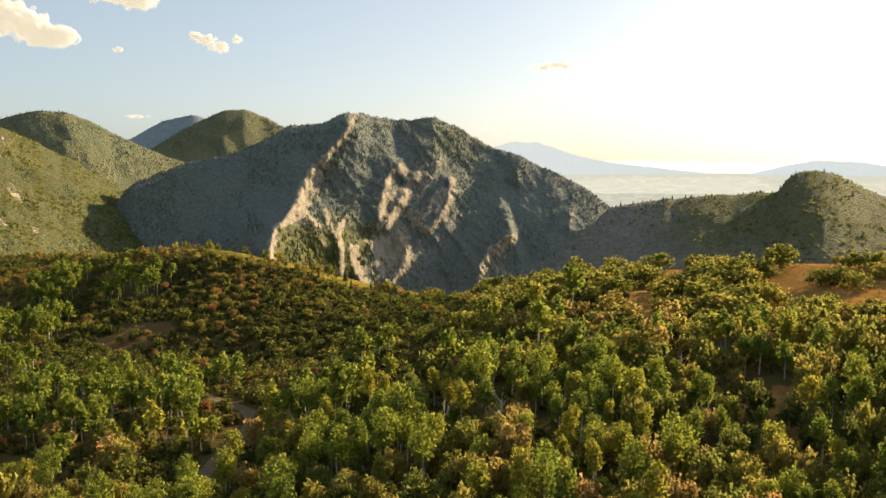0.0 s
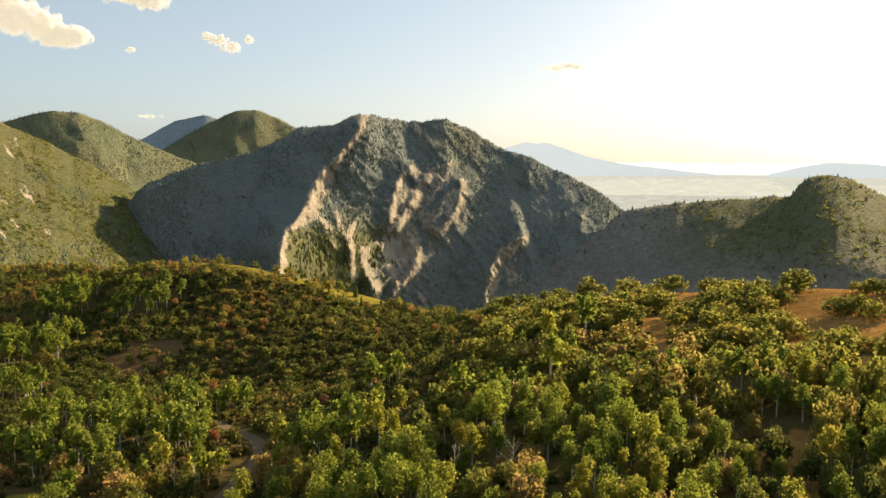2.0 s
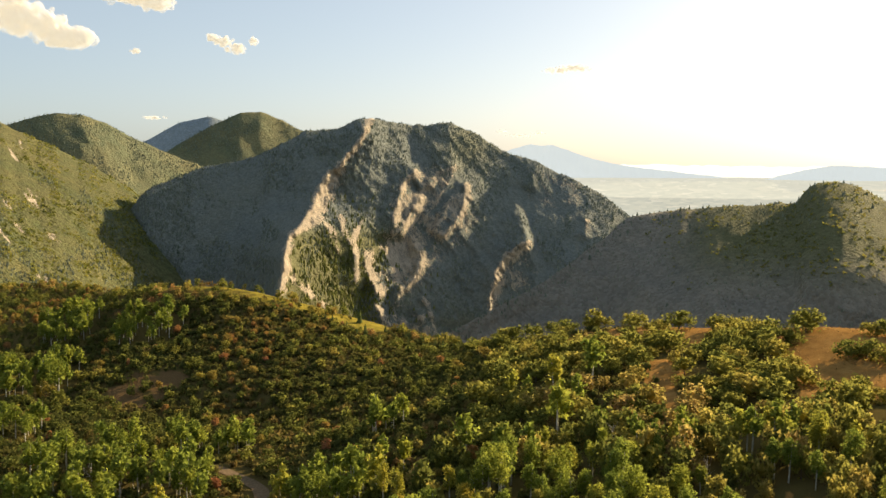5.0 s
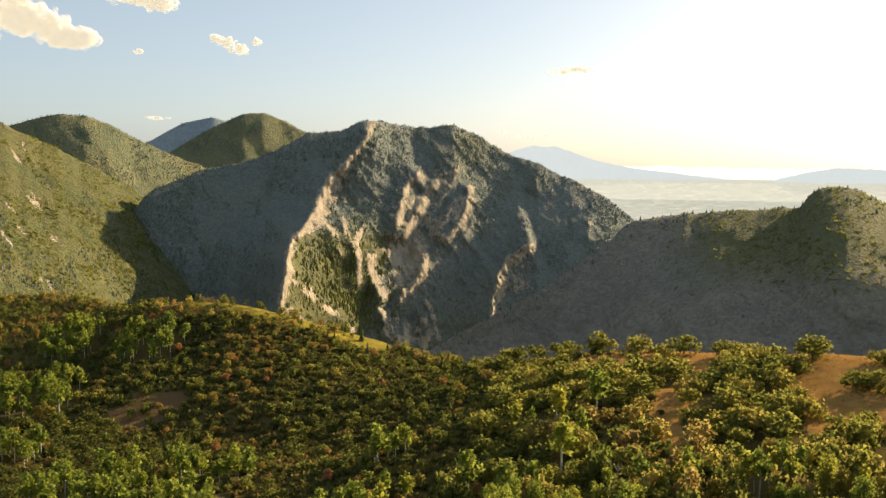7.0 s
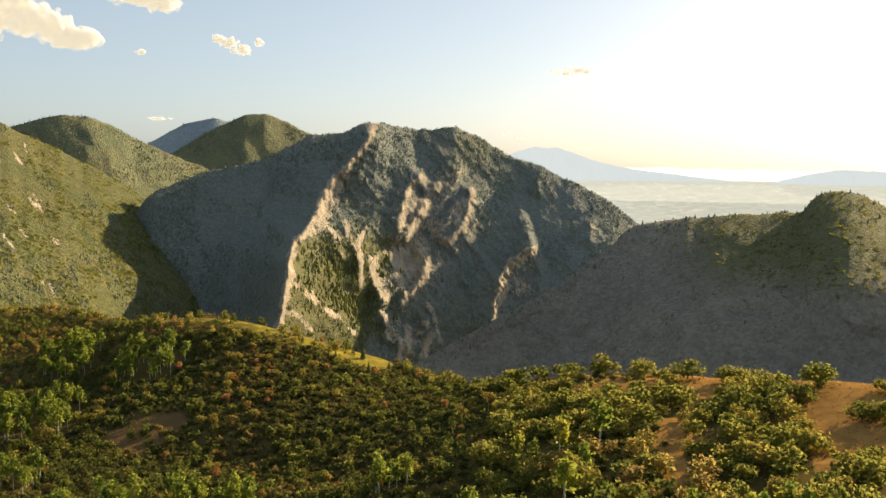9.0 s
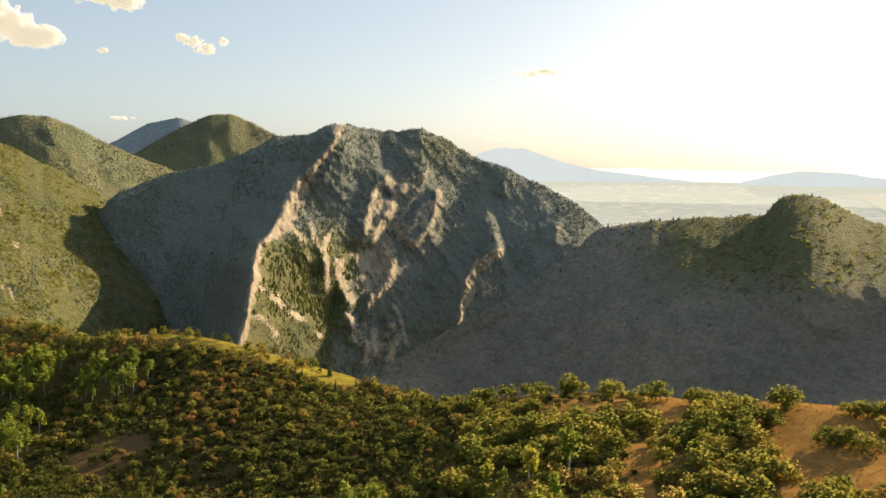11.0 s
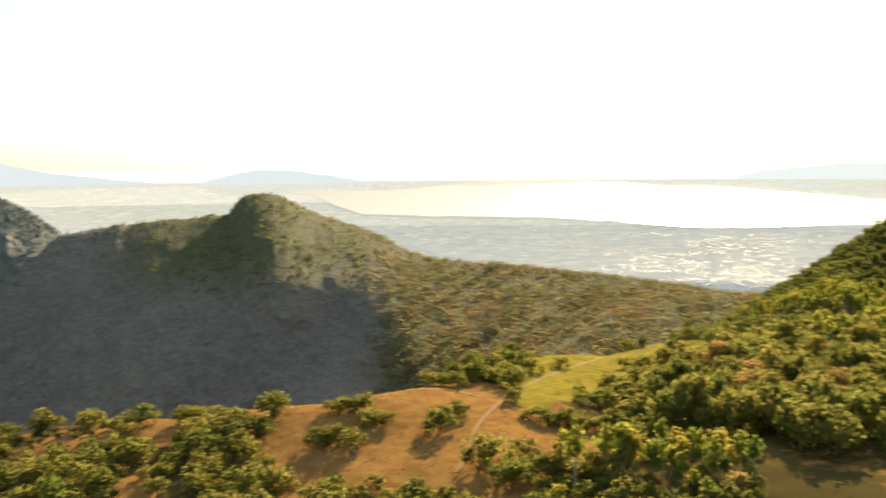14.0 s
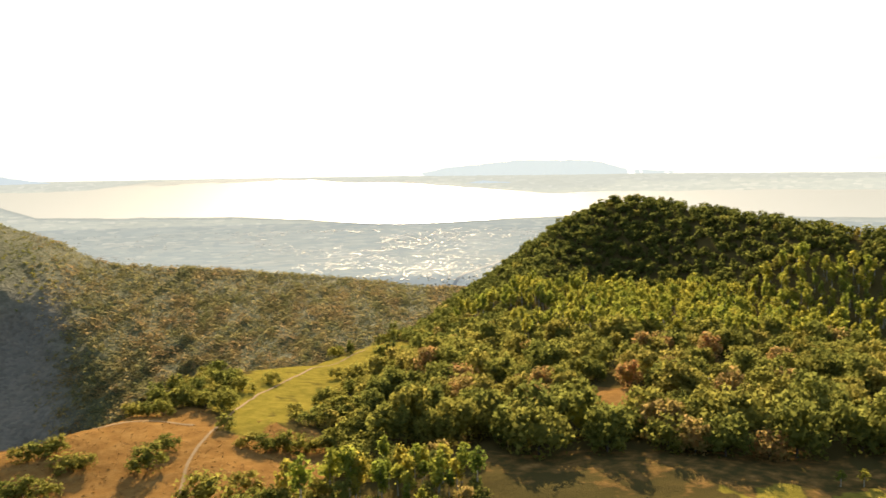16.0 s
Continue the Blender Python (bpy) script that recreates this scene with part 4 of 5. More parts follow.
def fir_shape(r, leaves, size, level):
    h, w = r.uniform(6.5, 8.5), r.uniform(1.8, 2.3)
    tiers = 9
    v, f, n = [], [], 0
    for i in range(tiers):
        u = i / tiers
        rad, z = w * (1 - u) * r.uniform(0.9, 1.1) + 0.12, h * (0.1 + 0.82 * u)
        k = 9
        ang = np.arange(k) * 2 * math.pi / k + r.uniform(0, 1)
        out = rad * r.uniform(0.65, 1.15, k)
        ring = np.stack([np.cos(ang) * out, np.sin(ang) * out, np.full(k, z) - 0.25 * out], 1)
        v.append(np.concatenate([ring, [(0, 0, z + h * 0.17)]]))
        i0 = np.arange(k)
        f.append(np.stack([i0, (i0 + 1) % k, np.full(k, k)], 1) + n)
        n += k + 1
    return (np.concatenate(v), np.concatenate(f)), stem((0, 0, -0.5), (0, 0, h * 0.3), 0.16, 0.1)


KINDS = {
    "aspen_tree": (aspen_shape, LEAF_ASPEN, BARK_ASPEN, 980, 0.28, "slender aspen with pale bark and yellow-green leaves on the slope"),
    "oak_tree": (oak_shape, LEAF_OAK, BARK_OAK, 900, 0.30, "rounded scrub oak with dense olive-green leaves on the slope"),
    "maple_tree": (maple_shape, LEAF_MAPLE, BARK_OAK, 420, 0.28, "low maple bush with orange-red autumn leaves on the slope"),
    "fir_tree": (fir_shape, LEAF_FIR, BARK_OAK, 0, 0, "dark green fir standing on the grassy ridge"),
}


def scatter(az0, az1, r0, r1, gap, seed):
    """Jittered plan points in a stretch of the polar plan."""
    r = np.random.RandomState(seed)
    n = int(2 * r1 / gap) + 2
    gx, gy = np.meshgrid(np.arange(-n, n), np.arange(-n, n))
    x = HUB[0] + (gx.ravel() + r.uniform(-0.42, 0.42, gx.size)) * gap
    y = HUB[1] + (gy.ravel() + r.uniform(-0.42, 0.42, gx.size)) * gap
    az, d = to_polar(x, y)
    keep = (az > az0) & (az < az1) & (d > r0) & (d < r1)
    return x[keep], y[keep], az[keep], d[keep]


ROAD = [(-19.5, 150), (-17.7, 163), (-15.8, 172), (-14.5, 183), (-13.2, 198), (-12.1, 212), (-12.3, 224), (-13.9, 235), (-16, 245), (-19, 252)]
TRAIL = [(30.4, 236), (31.2, 251), (31.8, 270), (32.5, 283), (33.4, 297), (35.1, 331), (36.6, 364), (38.4, 397), (40.3, 448), (42.3, 484), (43.6, 515)]
TRACK = [(27.2, 303), (28.5, 308), (30.1, 317), (31.4, 316), (32.9, 309)]


def near_line(x, y, line):
    p = np.array([polar_xy(*q) for q in line])
    best = np.full(x.shape, 1e9)
    for a, b in zip(p[:-1], p[1:]):
        w = b - a
        t = np.clip(((x - a[0]) * w[0] + (y - a[1]) * w[1]) / (w @ w), 0, 1)
        best = np.minimum(best, np.hypot(x - a[0] - t * w[0], y - a[1] - t * w[1]))
    return best


# groves of aspens in the basin: azimuth, distance and half widths
GROVES = [(-24.5, 360, 2.8, 24), (-22.6, 430, 1.7, 26), (-25.5, 290, 1.5, 10), (-23.3, 232, 3.4, 28), (-20.6, 256, 1.6, 14), (-16.7, 258, 1.3, 8), (-18.6, 232, 1.4, 15), (-16.3, 222, 1.4, 13), (-14, 256, 0.8, 6), (-12.5, 256, 0.9, 6),
          (-18.4, 392, 2.2, 15), (-8.2, 192, 3.0, 15), (-5, 148, 4.5, 16), (-21.5, 130, 4.5, 15), (-4.5, 241, 1.3, 8), (2.5, 172, 2.6, 14), (9, 150, 3, 14)]


def in_groves(az, r):
    m = np.zeros_like(az)
    for a0, r0, wa, wr in GROVES:
        m = np.maximum(m, patch(az, r, a0, r0, wa, wr))
    return m


def plan_trees():
    """Rows x, y, kind, scale, tint, distance for the woods round the clearing."""
    x, y, az, r = scatter(-28, 77, 98, 620, 4.35, 11)
    crest = curve(az, CREST, 1)
    open_ = np.maximum(straw_mask(az, r), np.maximum(grass_mask(az, r) * 0.95, dirt_mask(az, r)))
    open_ = np.where((r < crest + 14), open_, np.maximum(open_, 0.2))
    clump = fbm(x / 13, y / 13, 3, 131)
    rough = fbm(x / 45, y / 45, 3, 141)
    u = rng.uniform(size=x.size)
    keep = np.where(open_ > 0.35, (clump > 0.57) & (u < 0.92), u < 0.93)
    keep &= (r < crest + 8) & (near_line(x, y, ROAD) > 5.0) & (near_line(x, y, TRAIL) > 2.6) & (near_line(x, y, TRACK) > 2.4)
    keep &= ~((r > 430) & (az > 47))
    keep &= ~((az > 9.5) & (az < 47) & (r > 205) & (open_ > 0.33)) & ~((az > 5) & (az < 16) & (r > crest - 30) & (open_ > 0.33))          # the meadow oaks are planted one by one
    keep &= ~((az > 47.5) & (r < 273))
    keep &= ~((az > 42) & (r > 268) & ~((az < 47) & (grass_mask(az, r) > 0.2)))          # the belt of broad oaks is planted apart
    keep &= ~((az > 0) & (az < 42) & (r > 195) & (rng.uniform(size=x.size) < 0.36))
    x, y, az, r, open_, rough, crest = (q[keep] for q in (x, y, az, r, open_, rough, crest))
    u, u2 = rng.uniform(size=x.size), rng.uniform(size=x.size)
    # how likely an aspen is: the near slope, the basin and the belt under the hill
    pa = 0.07 + 0.45 * smooth01(rough, 0.50, 0.60) * (r < 235) * (az < 14) + 0.85 * patch(az, r, 60, 400, 14, 45) + 0.9 * patch(az, r, 43, 248, 5, 20)
    pa = pa + 0.28 * (r < 190) * (az > 2)
    pa = np.where(open_ > 0.3, 0.02, pa) * (1 - 0.97 * (az > 13) * (az < 36) * (r > 200)) * (1 - 0.97 * (az > -3) * (az < 46) * (r > 250))
    pm = np.where(az > 8, 0.012, 0.03) + 0.42 * patch(az, r, -13.0, 355, 1.9, 32) + 0.3 * patch(az, r, -14.3, 310, 1.6, 22) + 0.5 * patch(az, r, -24, 480, 3, 32) + 0.1 * patch(az, r, -16, 380, 8, 50) + 0.12 * patch(az, r, -8, 380, 4, 40)
    kind = np.where(u < pm, 2, np.where(u < pm + pa, 0, 1))
    tint = np.clip(0.06 + 0.82 * u2 * (0.4 + rough), 0.01, 0.96)
    scale = rng.uniform(0.68, 1.3, x.size) * (1 + 0.25 * smooth01(az, 40, 44) * (r > 270)) * np.where(open_ > 0.35, 0.95, 1.0) * np.where((az > 0) & (az < 42) & (r > 195), 1.28, 1.0) * np.where((r > crest - 25) & (az < 2), 0.75, 1.0)
    # low brush in the gully and up the grassy ridge's side, tinted dark partly as shade
    brush = np.maximum(patch(az, r, -6, 312, 8.5, 62), patch(az, r, -8.5, 375, 4.5, 30))
    low = (rng.uniform(size=x.size) < brush * 0.6) & (kind < 2)
    kind = np.where(low & (kind == 0), 1, kind)
    scale = np.where(low, scale * rng.uniform(0.42, 0.7, x.size), scale)
    tint = np.where(low, 0.01 + 0.36 * u2 ** 1.3, tint)
    # between the aspen groups of the basin the oaks stay low; dark tints add shade
    grove = in_groves(az, r)
    basin = (az < 1 + 0.02 * (r - 240)) & (r > 205) & (r < crest - 22) & (grove < 0.4) & (kind < 2)
    kind = np.where((grove > 0.4) & (rng.uniform(size=x.size) < 0.93), 0, np.where(basin, 1, kind))
    small = basin & (rng.uniform(size=x.size) < 0.5)
    small |= (kind == 1) & (az < 3) & (r > 140) & (r <= 205) & (rng.uniform(size=x.size) < 0.55)
    scale = np.where(small, rng.uniform(0.36, 0.62, x.size), np.where(basin, rng.uniform(0.58, 0.9, x.size), scale))
    tint = np.where(small, 0.01 + 0.15 * u2, np.where(basin, 0.03 + 0.28 * u2 ** 1.5 + 0.35 * (u > 0.9), tint))
    tint = np.where((grove > 0.4) & (kind == 0), 0.03 + 0.42 * u2, tint)
    kind = np.where((kind == 0) & (az < -1) & (r > crest - 45), 1, kind)
    tall = np.where(kind == 1, 1 + 0.35 * (1 - smooth01(r, 170, 220)) + 0.35 * smooth01(az, 40, 44) * (r > 270), 1.0)
    squat = (kind == 1) & (r > 195) & (az > 0) & (az < 42)
    tint = np.where(squat, 0.24 + 0.46 * u2, tint)
    tint = np.where((kind == 1) & (az > 42), 0.08 + 0.5 * u2 ** 1.4 + 0.3 * (u2 > 0.9), tint)
    tall = np.where(squat, 0.74, tall)
    near = (kind == 1) & (r < 235) & (az < 24)
    tint = np.where(near, np.where(u > 0.77, 0.6 + 0.34 * u2, tint * 0.8), tint)
    return x, y, az, r, kind, tint, scale, tall


def build_woods():
    x, y, az, r, kind, tint, scale, tall = plan_trees()
    z = ground_z(x, y)
    turn = rng.uniform(0, 2 * math.pi, x.size)
    names = ["aspen_tree", "oak_tree", "maple_tree"]
    for k, name in enumerate(names):
        shape, leaf, bark, leaves, size, label = KINDS[name]
        ids = np.where(kind == k)[0]
        ids = ids[np.argsort(r[ids])]
        single, rest = ids[:300], ids[300:]
        rr = np.random.RandomState(40 + k)
        base = []
        for _ in range(6):
            (cv, cf), (tv, tf) = shape(rr, leaves, size, 1)
            base.append((mesh_np(name + "_crown", cv, cf, leaf, False, {"tint": np.full(len(cv), 0.06 + 0.16 * len(base))}), mesh_np(name + "_trunk", tv, tf, bark, True)))
        first = [None] * 6
        for i in single:
            b = int(np.clip((tint[i] - 0.06) / 0.16 + rr.uniform(-0.4, 0.9), 0, 5))
            m = Matrix.Translation((x[i], y[i], z[i])) @ Matrix.Rotation(turn[i], 4, "Z") @ Matrix.Diagonal((scale[i], scale[i], scale[i] * tall[i] * rr.uniform(0.9, 1.12), 1))
            if first[b] is None:
                tree = new(name)
                tagged(tree, label, "tree", group="trees on the near slope")
                for part_name, me in (("crown", base[b][0]), ("trunk", base[b][1])):
                    ob = new(part_name, me)
                    ob.parent = tree
                tree.matrix_basis = m
                first[b] = tree
            else:
                ob = copy_thing(first[b], Matrix.Identity(4))
                ob.matrix_basis = m
        if k == 1:
            low = scale[rest] < 0.68
            round_ = ~low & (az[rest] > -1) & (az[rest] < 48) & (r[rest] > 150)
            stand("low_oak", rest[low], x, y, z, turn, scale, tint, shape, LEAF_BRUSH, bark, 54, size * 3.0, 55, tall)
            stand("round_oak", rest[round_], x, y, z, turn, scale, tint, round_oak_shape, leaf, bark, 280, size * 1.5, 56, tall)
            rest = rest[~low & ~round_]
        stand(name, rest, x, y, z, turn, scale, tint, shape, leaf, bark, 190, size * 2.1, 50 + k, tall)


def stand(name, ids, x, y, z, turn, scale, tint, shape, leaf, bark, leaves, size, seed, tall=None):
    """Many trees too far off to be told apart, as one crown mesh and one trunk mesh."""
    if not len(ids):
        return
    rr = np.random.RandomState(seed)
    forms = [shape(rr, leaves, size, 0) for _ in range(7)]
    which = rr.randint(7, size=len(ids))
    crown, trunk, tints = [], [], []
    for b in range(7):
        me = ids[which == b]
        if not len(me):
            continue
        for store, (v, f) in ((crown, forms[b][0]), (trunk, forms[b][1])):
            c, s = np.cos(turn[me])[:, None], np.sin(turn[me])[:, None]
            k = scale[me][:, None]
            w = np.stack([(v[:, 0] * c - v[:, 1] * s) * k + x[me][:, None], (v[:, 0] * s + v[:, 1] * c) * k + y[me][:, None], v[:, 2] * k * (1 if tall is None else tall[me][:, None]) + z[me][:, None]], -1)
            store.append((w.reshape(-1, 3), (f[None] + (np.arange(len(me)) * len(v))[:, None, None]).reshape(-1, 3)))
        tints.append(np.repeat(tint[me], len(forms[b][0][0])))
    word = name.split("_tree")[0]
    top = new(word + "_woods")
    tagged(top, "dense " + word.replace("_", " ") + " woods covering the far part of the slope", "woods", kind="stuff")
    v, f = join(crown)
    ob = new("crowns", mesh_np(word + "_crowns", v, f, leaf, False, {"tint": np.concatenate(tints)}))
    ob.parent = top
    v, f = join(trunk)
    ob = new("trunks", mesh_np(word + "_trunks", v, f, bark, True))
    ob.parent = top


build_woods()


def build_firs():
    rr = np.random.RandomState(77)
    (cv, cf), (tv, tf) = fir_shape(rr, 0, 0, 1)
    crown, trunk = mesh_np("fir_crown", cv, cf, LEAF_FIR), mesh_np("fir_trunk", tv, tf, BARK_OAK, True)
    first = None
    for i in range(22):
        a = rr.uniform(-4.6, 0.6) if i < 14 else rr.uniform(-9, -5)
        d = curve(np.array([a]), CREST, 1)[0] - (rr.uniform(2, 26) if i < 26 else rr.uniform(25, 60))
        x, y = polar_xy(a, d)
        k = rr.uniform(0.4, 0.75)
        m = Matrix.Translation((x, y, float(ground_z(x, y)))) @ Matrix.Rotation(rr.uniform(0, 6), 4, "Z") @ Matrix.Diagonal((k, k, k, 1))
        if first is None:
            first = tagged(new("fir_tree"), KINDS["fir_tree"][5], "tree", group="firs on the ridge")
            for n, me in (("crown", crown), ("trunk", trunk)):
                ob = new(n, me)
                ob.parent = first
            first.matrix_basis = m
        else:
            copy_thing(first, Matrix.Identity(4)).matrix_basis = m


build_firs()


def shrub_shape(r, leaves, size, level):
    w, h = r.uniform(1.3, 1.9), r.uniform(1.5, 2.3)
    lobes = [(r.normal(0, 0.3), r.normal(0, 0.3), h * 0.4, w * 0.8, w * 0.8, h * 0.55), (r.normal(0, 0.8), r.normal(0, 0.8), h * 0.4, w * 0.6, w * 0.6, h * 0.4)]
    return crown_mesh(r, lobes, leaves, size, 0, 0.72), stem((0, 0, -0.4), (0, 0, 0.5), 0.06, 0.03, 3)


def build_brush():
    """Low brush that fills the gully and the flank of the grassy ridge."""
    x, y, az, r = scatter(-28, 14, 105, 410, 3.0, 31)
    crest = curve(az, CREST, 1)
    brush = np.maximum(patch(az, r, -6, 312, 9, 66), patch(az, r, -8.5, 375, 5, 34))
    brush = np.maximum(brush, 0.62 * (r < 330) * (az < 12) * (1 - 0.5 * smooth01(az, -6, 6)))
    brush = np.maximum(brush, 0.95 * (r > 140) * (az < 1) * (in_groves(az, r) < 0.5))
    keep = (rng.uniform(size=x.size) < brush) & (near_line(x, y, ROAD) > 3.2) & (r < crest - 1) & (grass_mask(az, r) < 0.45) & (dirt_mask(az, r) < 0.3)
    x, y, az, r = x[keep], y[keep], az[keep], r[keep]
    warm = 0.55 * smooth01(fbm(x / 26, y / 26, 3, 231), 0.48, 0.64) + 0.3 * patch(az, r, -13, 345, 3.5, 45)
    tint = np.clip(0.01 + 0.15 * rng.uniform(size=x.size) + warm * rng.uniform(size=x.size), 0.01, 0.95)
    stand("brush", np.arange(len(x)), x, y, ground_z(x, y), rng.uniform(0, 6.3, x.size), rng.uniform(0.7, 1.25, x.size), tint, shrub_shape, LEAF_BRUSH, BARK_OAK, 38, 0.66, 63)


build_brush()


def broad_oak_shape(r, leaves, size, level):
    h, w = r.uniform(6.0, 8.2), r.uniform(3.2, 4.6)
    lobes = [(0, 0, h * 0.44, w * 0.92, w * 0.92, h * 0.48)]
    for i in range(11):
        a = i * 2.4 + r.uniform(0, 1)
        q, u = r.uniform(0.7, 1.15), r.uniform(0.15, 0.82)
        out = w * 0.78 * math.sin(math.pi * min(0.92, 0.42 + 0.5 * u))
        lobes.append((math.cos(a) * out, math.sin(a) * out, h * u, q * w * 0.36, q * w * 0.36, q * h * 0.2))
    return crown_mesh(r, lobes, leaves, size, 0, 0.55, 0.48), stem((0, 0, -0.6), (0.1, 0, h * 0.4), 0.22, 0.12, 4)


def build_oak_belt():
    """Broad oaks in a belt round the shaded meadow, with gaps of straw and a view of the hut."""
    x, y, az, r = scatter(42, 77, 264, 438, 10.4, 71)
    rough = fbm(x / 30, y / 30, 3, 161)
    keep = (rng.uniform(size=x.size) < 0.93) & (straw_mask(az, r) < 0.45) & (grass_mask(az, r) < 0.35) & (near_line(x, y, TRAIL) > 4)
    keep &= ~((np.abs(az - 62.3) < 1.1) & (r > 338) & (r < 374)) & ~((np.abs(az - 57.2) < 2.4) & (r > 300) & (r < 336))
    keep &= (r > 276 - 10 * (np.abs(az - 58) < 8))
    x, y, az, r, rough = (q[keep] for q in (x, y, az, r, rough))
    u = rng.uniform(size=x.size)
    tint = np.clip(0.2 + 0.42 * u + 0.25 * (u > 0.9) + 0.25 * (rough - 0.5), 0.01, 0.93)
    scale = rng.uniform(0.95, 1.75, x.size)
    scale = scale * np.where(r < 296, 1.3, 1.0)
    turn = rng.uniform(0, 6.28, x.size)
    stand("broad_oak", np.arange(len(x)), x, y, ground_z(x, y), turn, scale, tint, broad_oak_shape, LEAF_OAK, BARK_OAK, 720, 0.56, 72)


build_oak_belt()



def build_dry_grass():
    """Tufts of tall dry grass all over the straw meadow."""
    x, y, az, r = scatter(9, 43, 205, 335, 1.9, 141)
    keep = (straw_mask(az, r) > 0.45) & (rng.uniform(size=x.size) < -0.1 + 0.9 * fbm(x / 5, y / 5, 2, 241)) & (near_line(x, y, TRAIL) > 1.0)
    x, y = x[keep], y[keep]
    rr = np.random.RandomState(143)
    n = len(x)
    a = rr.uniform(0, 6.3, (n, 4))
    base = np.stack([x[:, None] + np.cos(a) * 0.25, y[:, None] + np.sin(a) * 0.25, np.repeat(ground_z(x, y)[:, None], 4, 1) - 0.05], -1)
    side = np.stack([-np.sin(a), np.cos(a), 0 * a], -1) * 0.2
    tip = base + np.stack([np.cos(a) * 0.28, np.sin(a) * 0.28, rr.uniform(0.2, 0.5, (n, 4))], -1)
    v = np.stack([base - side, base + side, tip], 2).reshape(-1, 3)
    f = np.arange(len(v)).reshape(-1, 3)
    me = mesh_np("dry_grass", v, f, LEAF_STRAW, False, {"tint": np.repeat(rr.uniform(0.02, 0.95, n), 12)})
    tagged(new("dry_grass", me), "tufts of dry golden grass over the meadow", "grass", kind="stuff")


build_dry_grass()

# oak clumps standing on the open meadow: azimuth, distance, width
MEADOW_OAKS = [(6.6, 331, 7), (8.0, 322, 6), (10.6, 308, 7), (12.0, 303, 5.5), (13.2, 300, 8), (15.8, 294, 9), (18.2, 274, 17), (17.6, 289, 9), (16.2, 262, 7.5), (20.3, 287, 8), (19.7, 237, 12), (23.6, 258, 13), (24.6, 283, 13), (26.2, 273, 9), (31, 282, 4.8), (29.8, 269, 7.5), (22.9, 223, 6),
               (24.6, 226, 6), (27.3, 221, 10), (32.4, 238, 8.2), (34.6, 247, 6.8), (33.6, 229, 7.2), (32.7, 339, 11), (34.2, 350, 11), (34.4, 326, 8), (35.7, 367, 5.8), (30.4, 326, 13), (37.4, 388, 6), (36.2, 284, 14), (38.9, 281, 13),
               (40.4, 350, 9.5), (41.2, 404, 5.7), (36.1, 235, 14)]


def build_meadow_oaks():
    rr = np.random.RandomState(83)
    first = []
    for b in range(4):
        (cv, cf), (tv, tf) = broad_oak_shape(rr, 620, 0.5, 1)
        tree = tagged(new("oak_tree"), "broad rounded scrub oak standing on the straw meadow", "tree", group="oaks on the meadow")
        for n, me in (("crown", mesh_np("meadow_crown", cv, cf, LEAF_OAK, False, {"tint": np.full(len(cv), 0.3 + 0.09 * b)})), ("trunk", mesh_np("meadow_trunk", tv, tf, BARK_OAK, True))):
            new(n, me).parent = tree
        first.append(tree)
    count = 0
    for a, d, width in MEADOW_OAKS:
        n = 1 if width < 8.5 else 2 if width < 12.5 else 3
        k = 1.42 * width / (8.2 * (1 + 0.62 * (n - 1)))
        for i in range(n):
            side = (i - (n - 1) / 2) * 4.4 * k
            x, y = polar_xy(a, d + rr.uniform(-2, 3))
            x, y = x + side * math.cos(radians(a)), y - side * math.sin(radians(a))
            q = k * rr.uniform(0.85, 1.12)
            m = Matrix.Translation((x, y, float(ground_z(x, y)) - 0.3)) @ Matrix.Rotation(rr.uniform(0, 6), 4, "Z") @ Matrix.Diagonal((q, q, q * rr.uniform(0.72, 0.92), 1))
            ob = first[count] if count < 4 else copy_thing(first[count % 4], Matrix.Identity(4))
            ob.matrix_basis = m
            count += 1


build_meadow_oaks()


def build_hill_woods():
    """The hill beyond the meadow: aspens low down, oaks higher up."""
    x, y, az, r = scatter(44, 78, 405, 790, 6.4, 21)
    crest = curve(az, CREST, 1)
    keep = (r < crest + 25) & ~((r < 430) & (az < 47)) & (r > 430) & (grass_mask(az, r) < 0.4) & (near_line(x, y, TRAIL) > 4) & (rng.uniform(size=x.size) < 0.95)
    x, y, az, r = x[keep], y[keep], az[keep], r[keep]
    z = ground_z(x, y)
    rough = fbm(x / 40, y / 40, 3, 151)
    low = patch(az, r, 62, 505, 13, 95) * smooth01(rough, 0.36, 0.55)
    is_aspen = (rng.uniform(size=x.size) < low * 0.9) & (r < curve(az, CREST, 1) - 40)
    turn, scale = rng.uniform(0, 6.28, x.size), rng.uniform(0.85, 1.45, x.size)
    tint = np.clip(0.05 + rng.uniform(size=x.size) * (0.5 + rough * 0.9), 0.01, 0.96)
    stand("hill_aspen_tree", np.where(is_aspen)[0], x, y, z, turn, scale * 1.05, np.clip(0.3 + tint * 0.45, 0.01, 0.9), aspen_shape, LEAF_ASPEN, BARK_ASPEN, 160, 0.62, 61, np.full(x.size, 1.12))
    # oaks get darker tints up the hill, painting in its upper shade
    stand("hill_oak_tree", np.where(~is_aspen)[0], x, y, z, turn, scale * 0.72, np.clip(tint * (0.5 - 0.36 * smooth01(r, 520, 640)) + 0.35 * (rng.uniform(size=x.size) > 0.955), 0.01, 0.96), broad_oak_shape, LEAF_OAK, BARK_OAK, 90, 1.15, 62)


build_hill_woods()


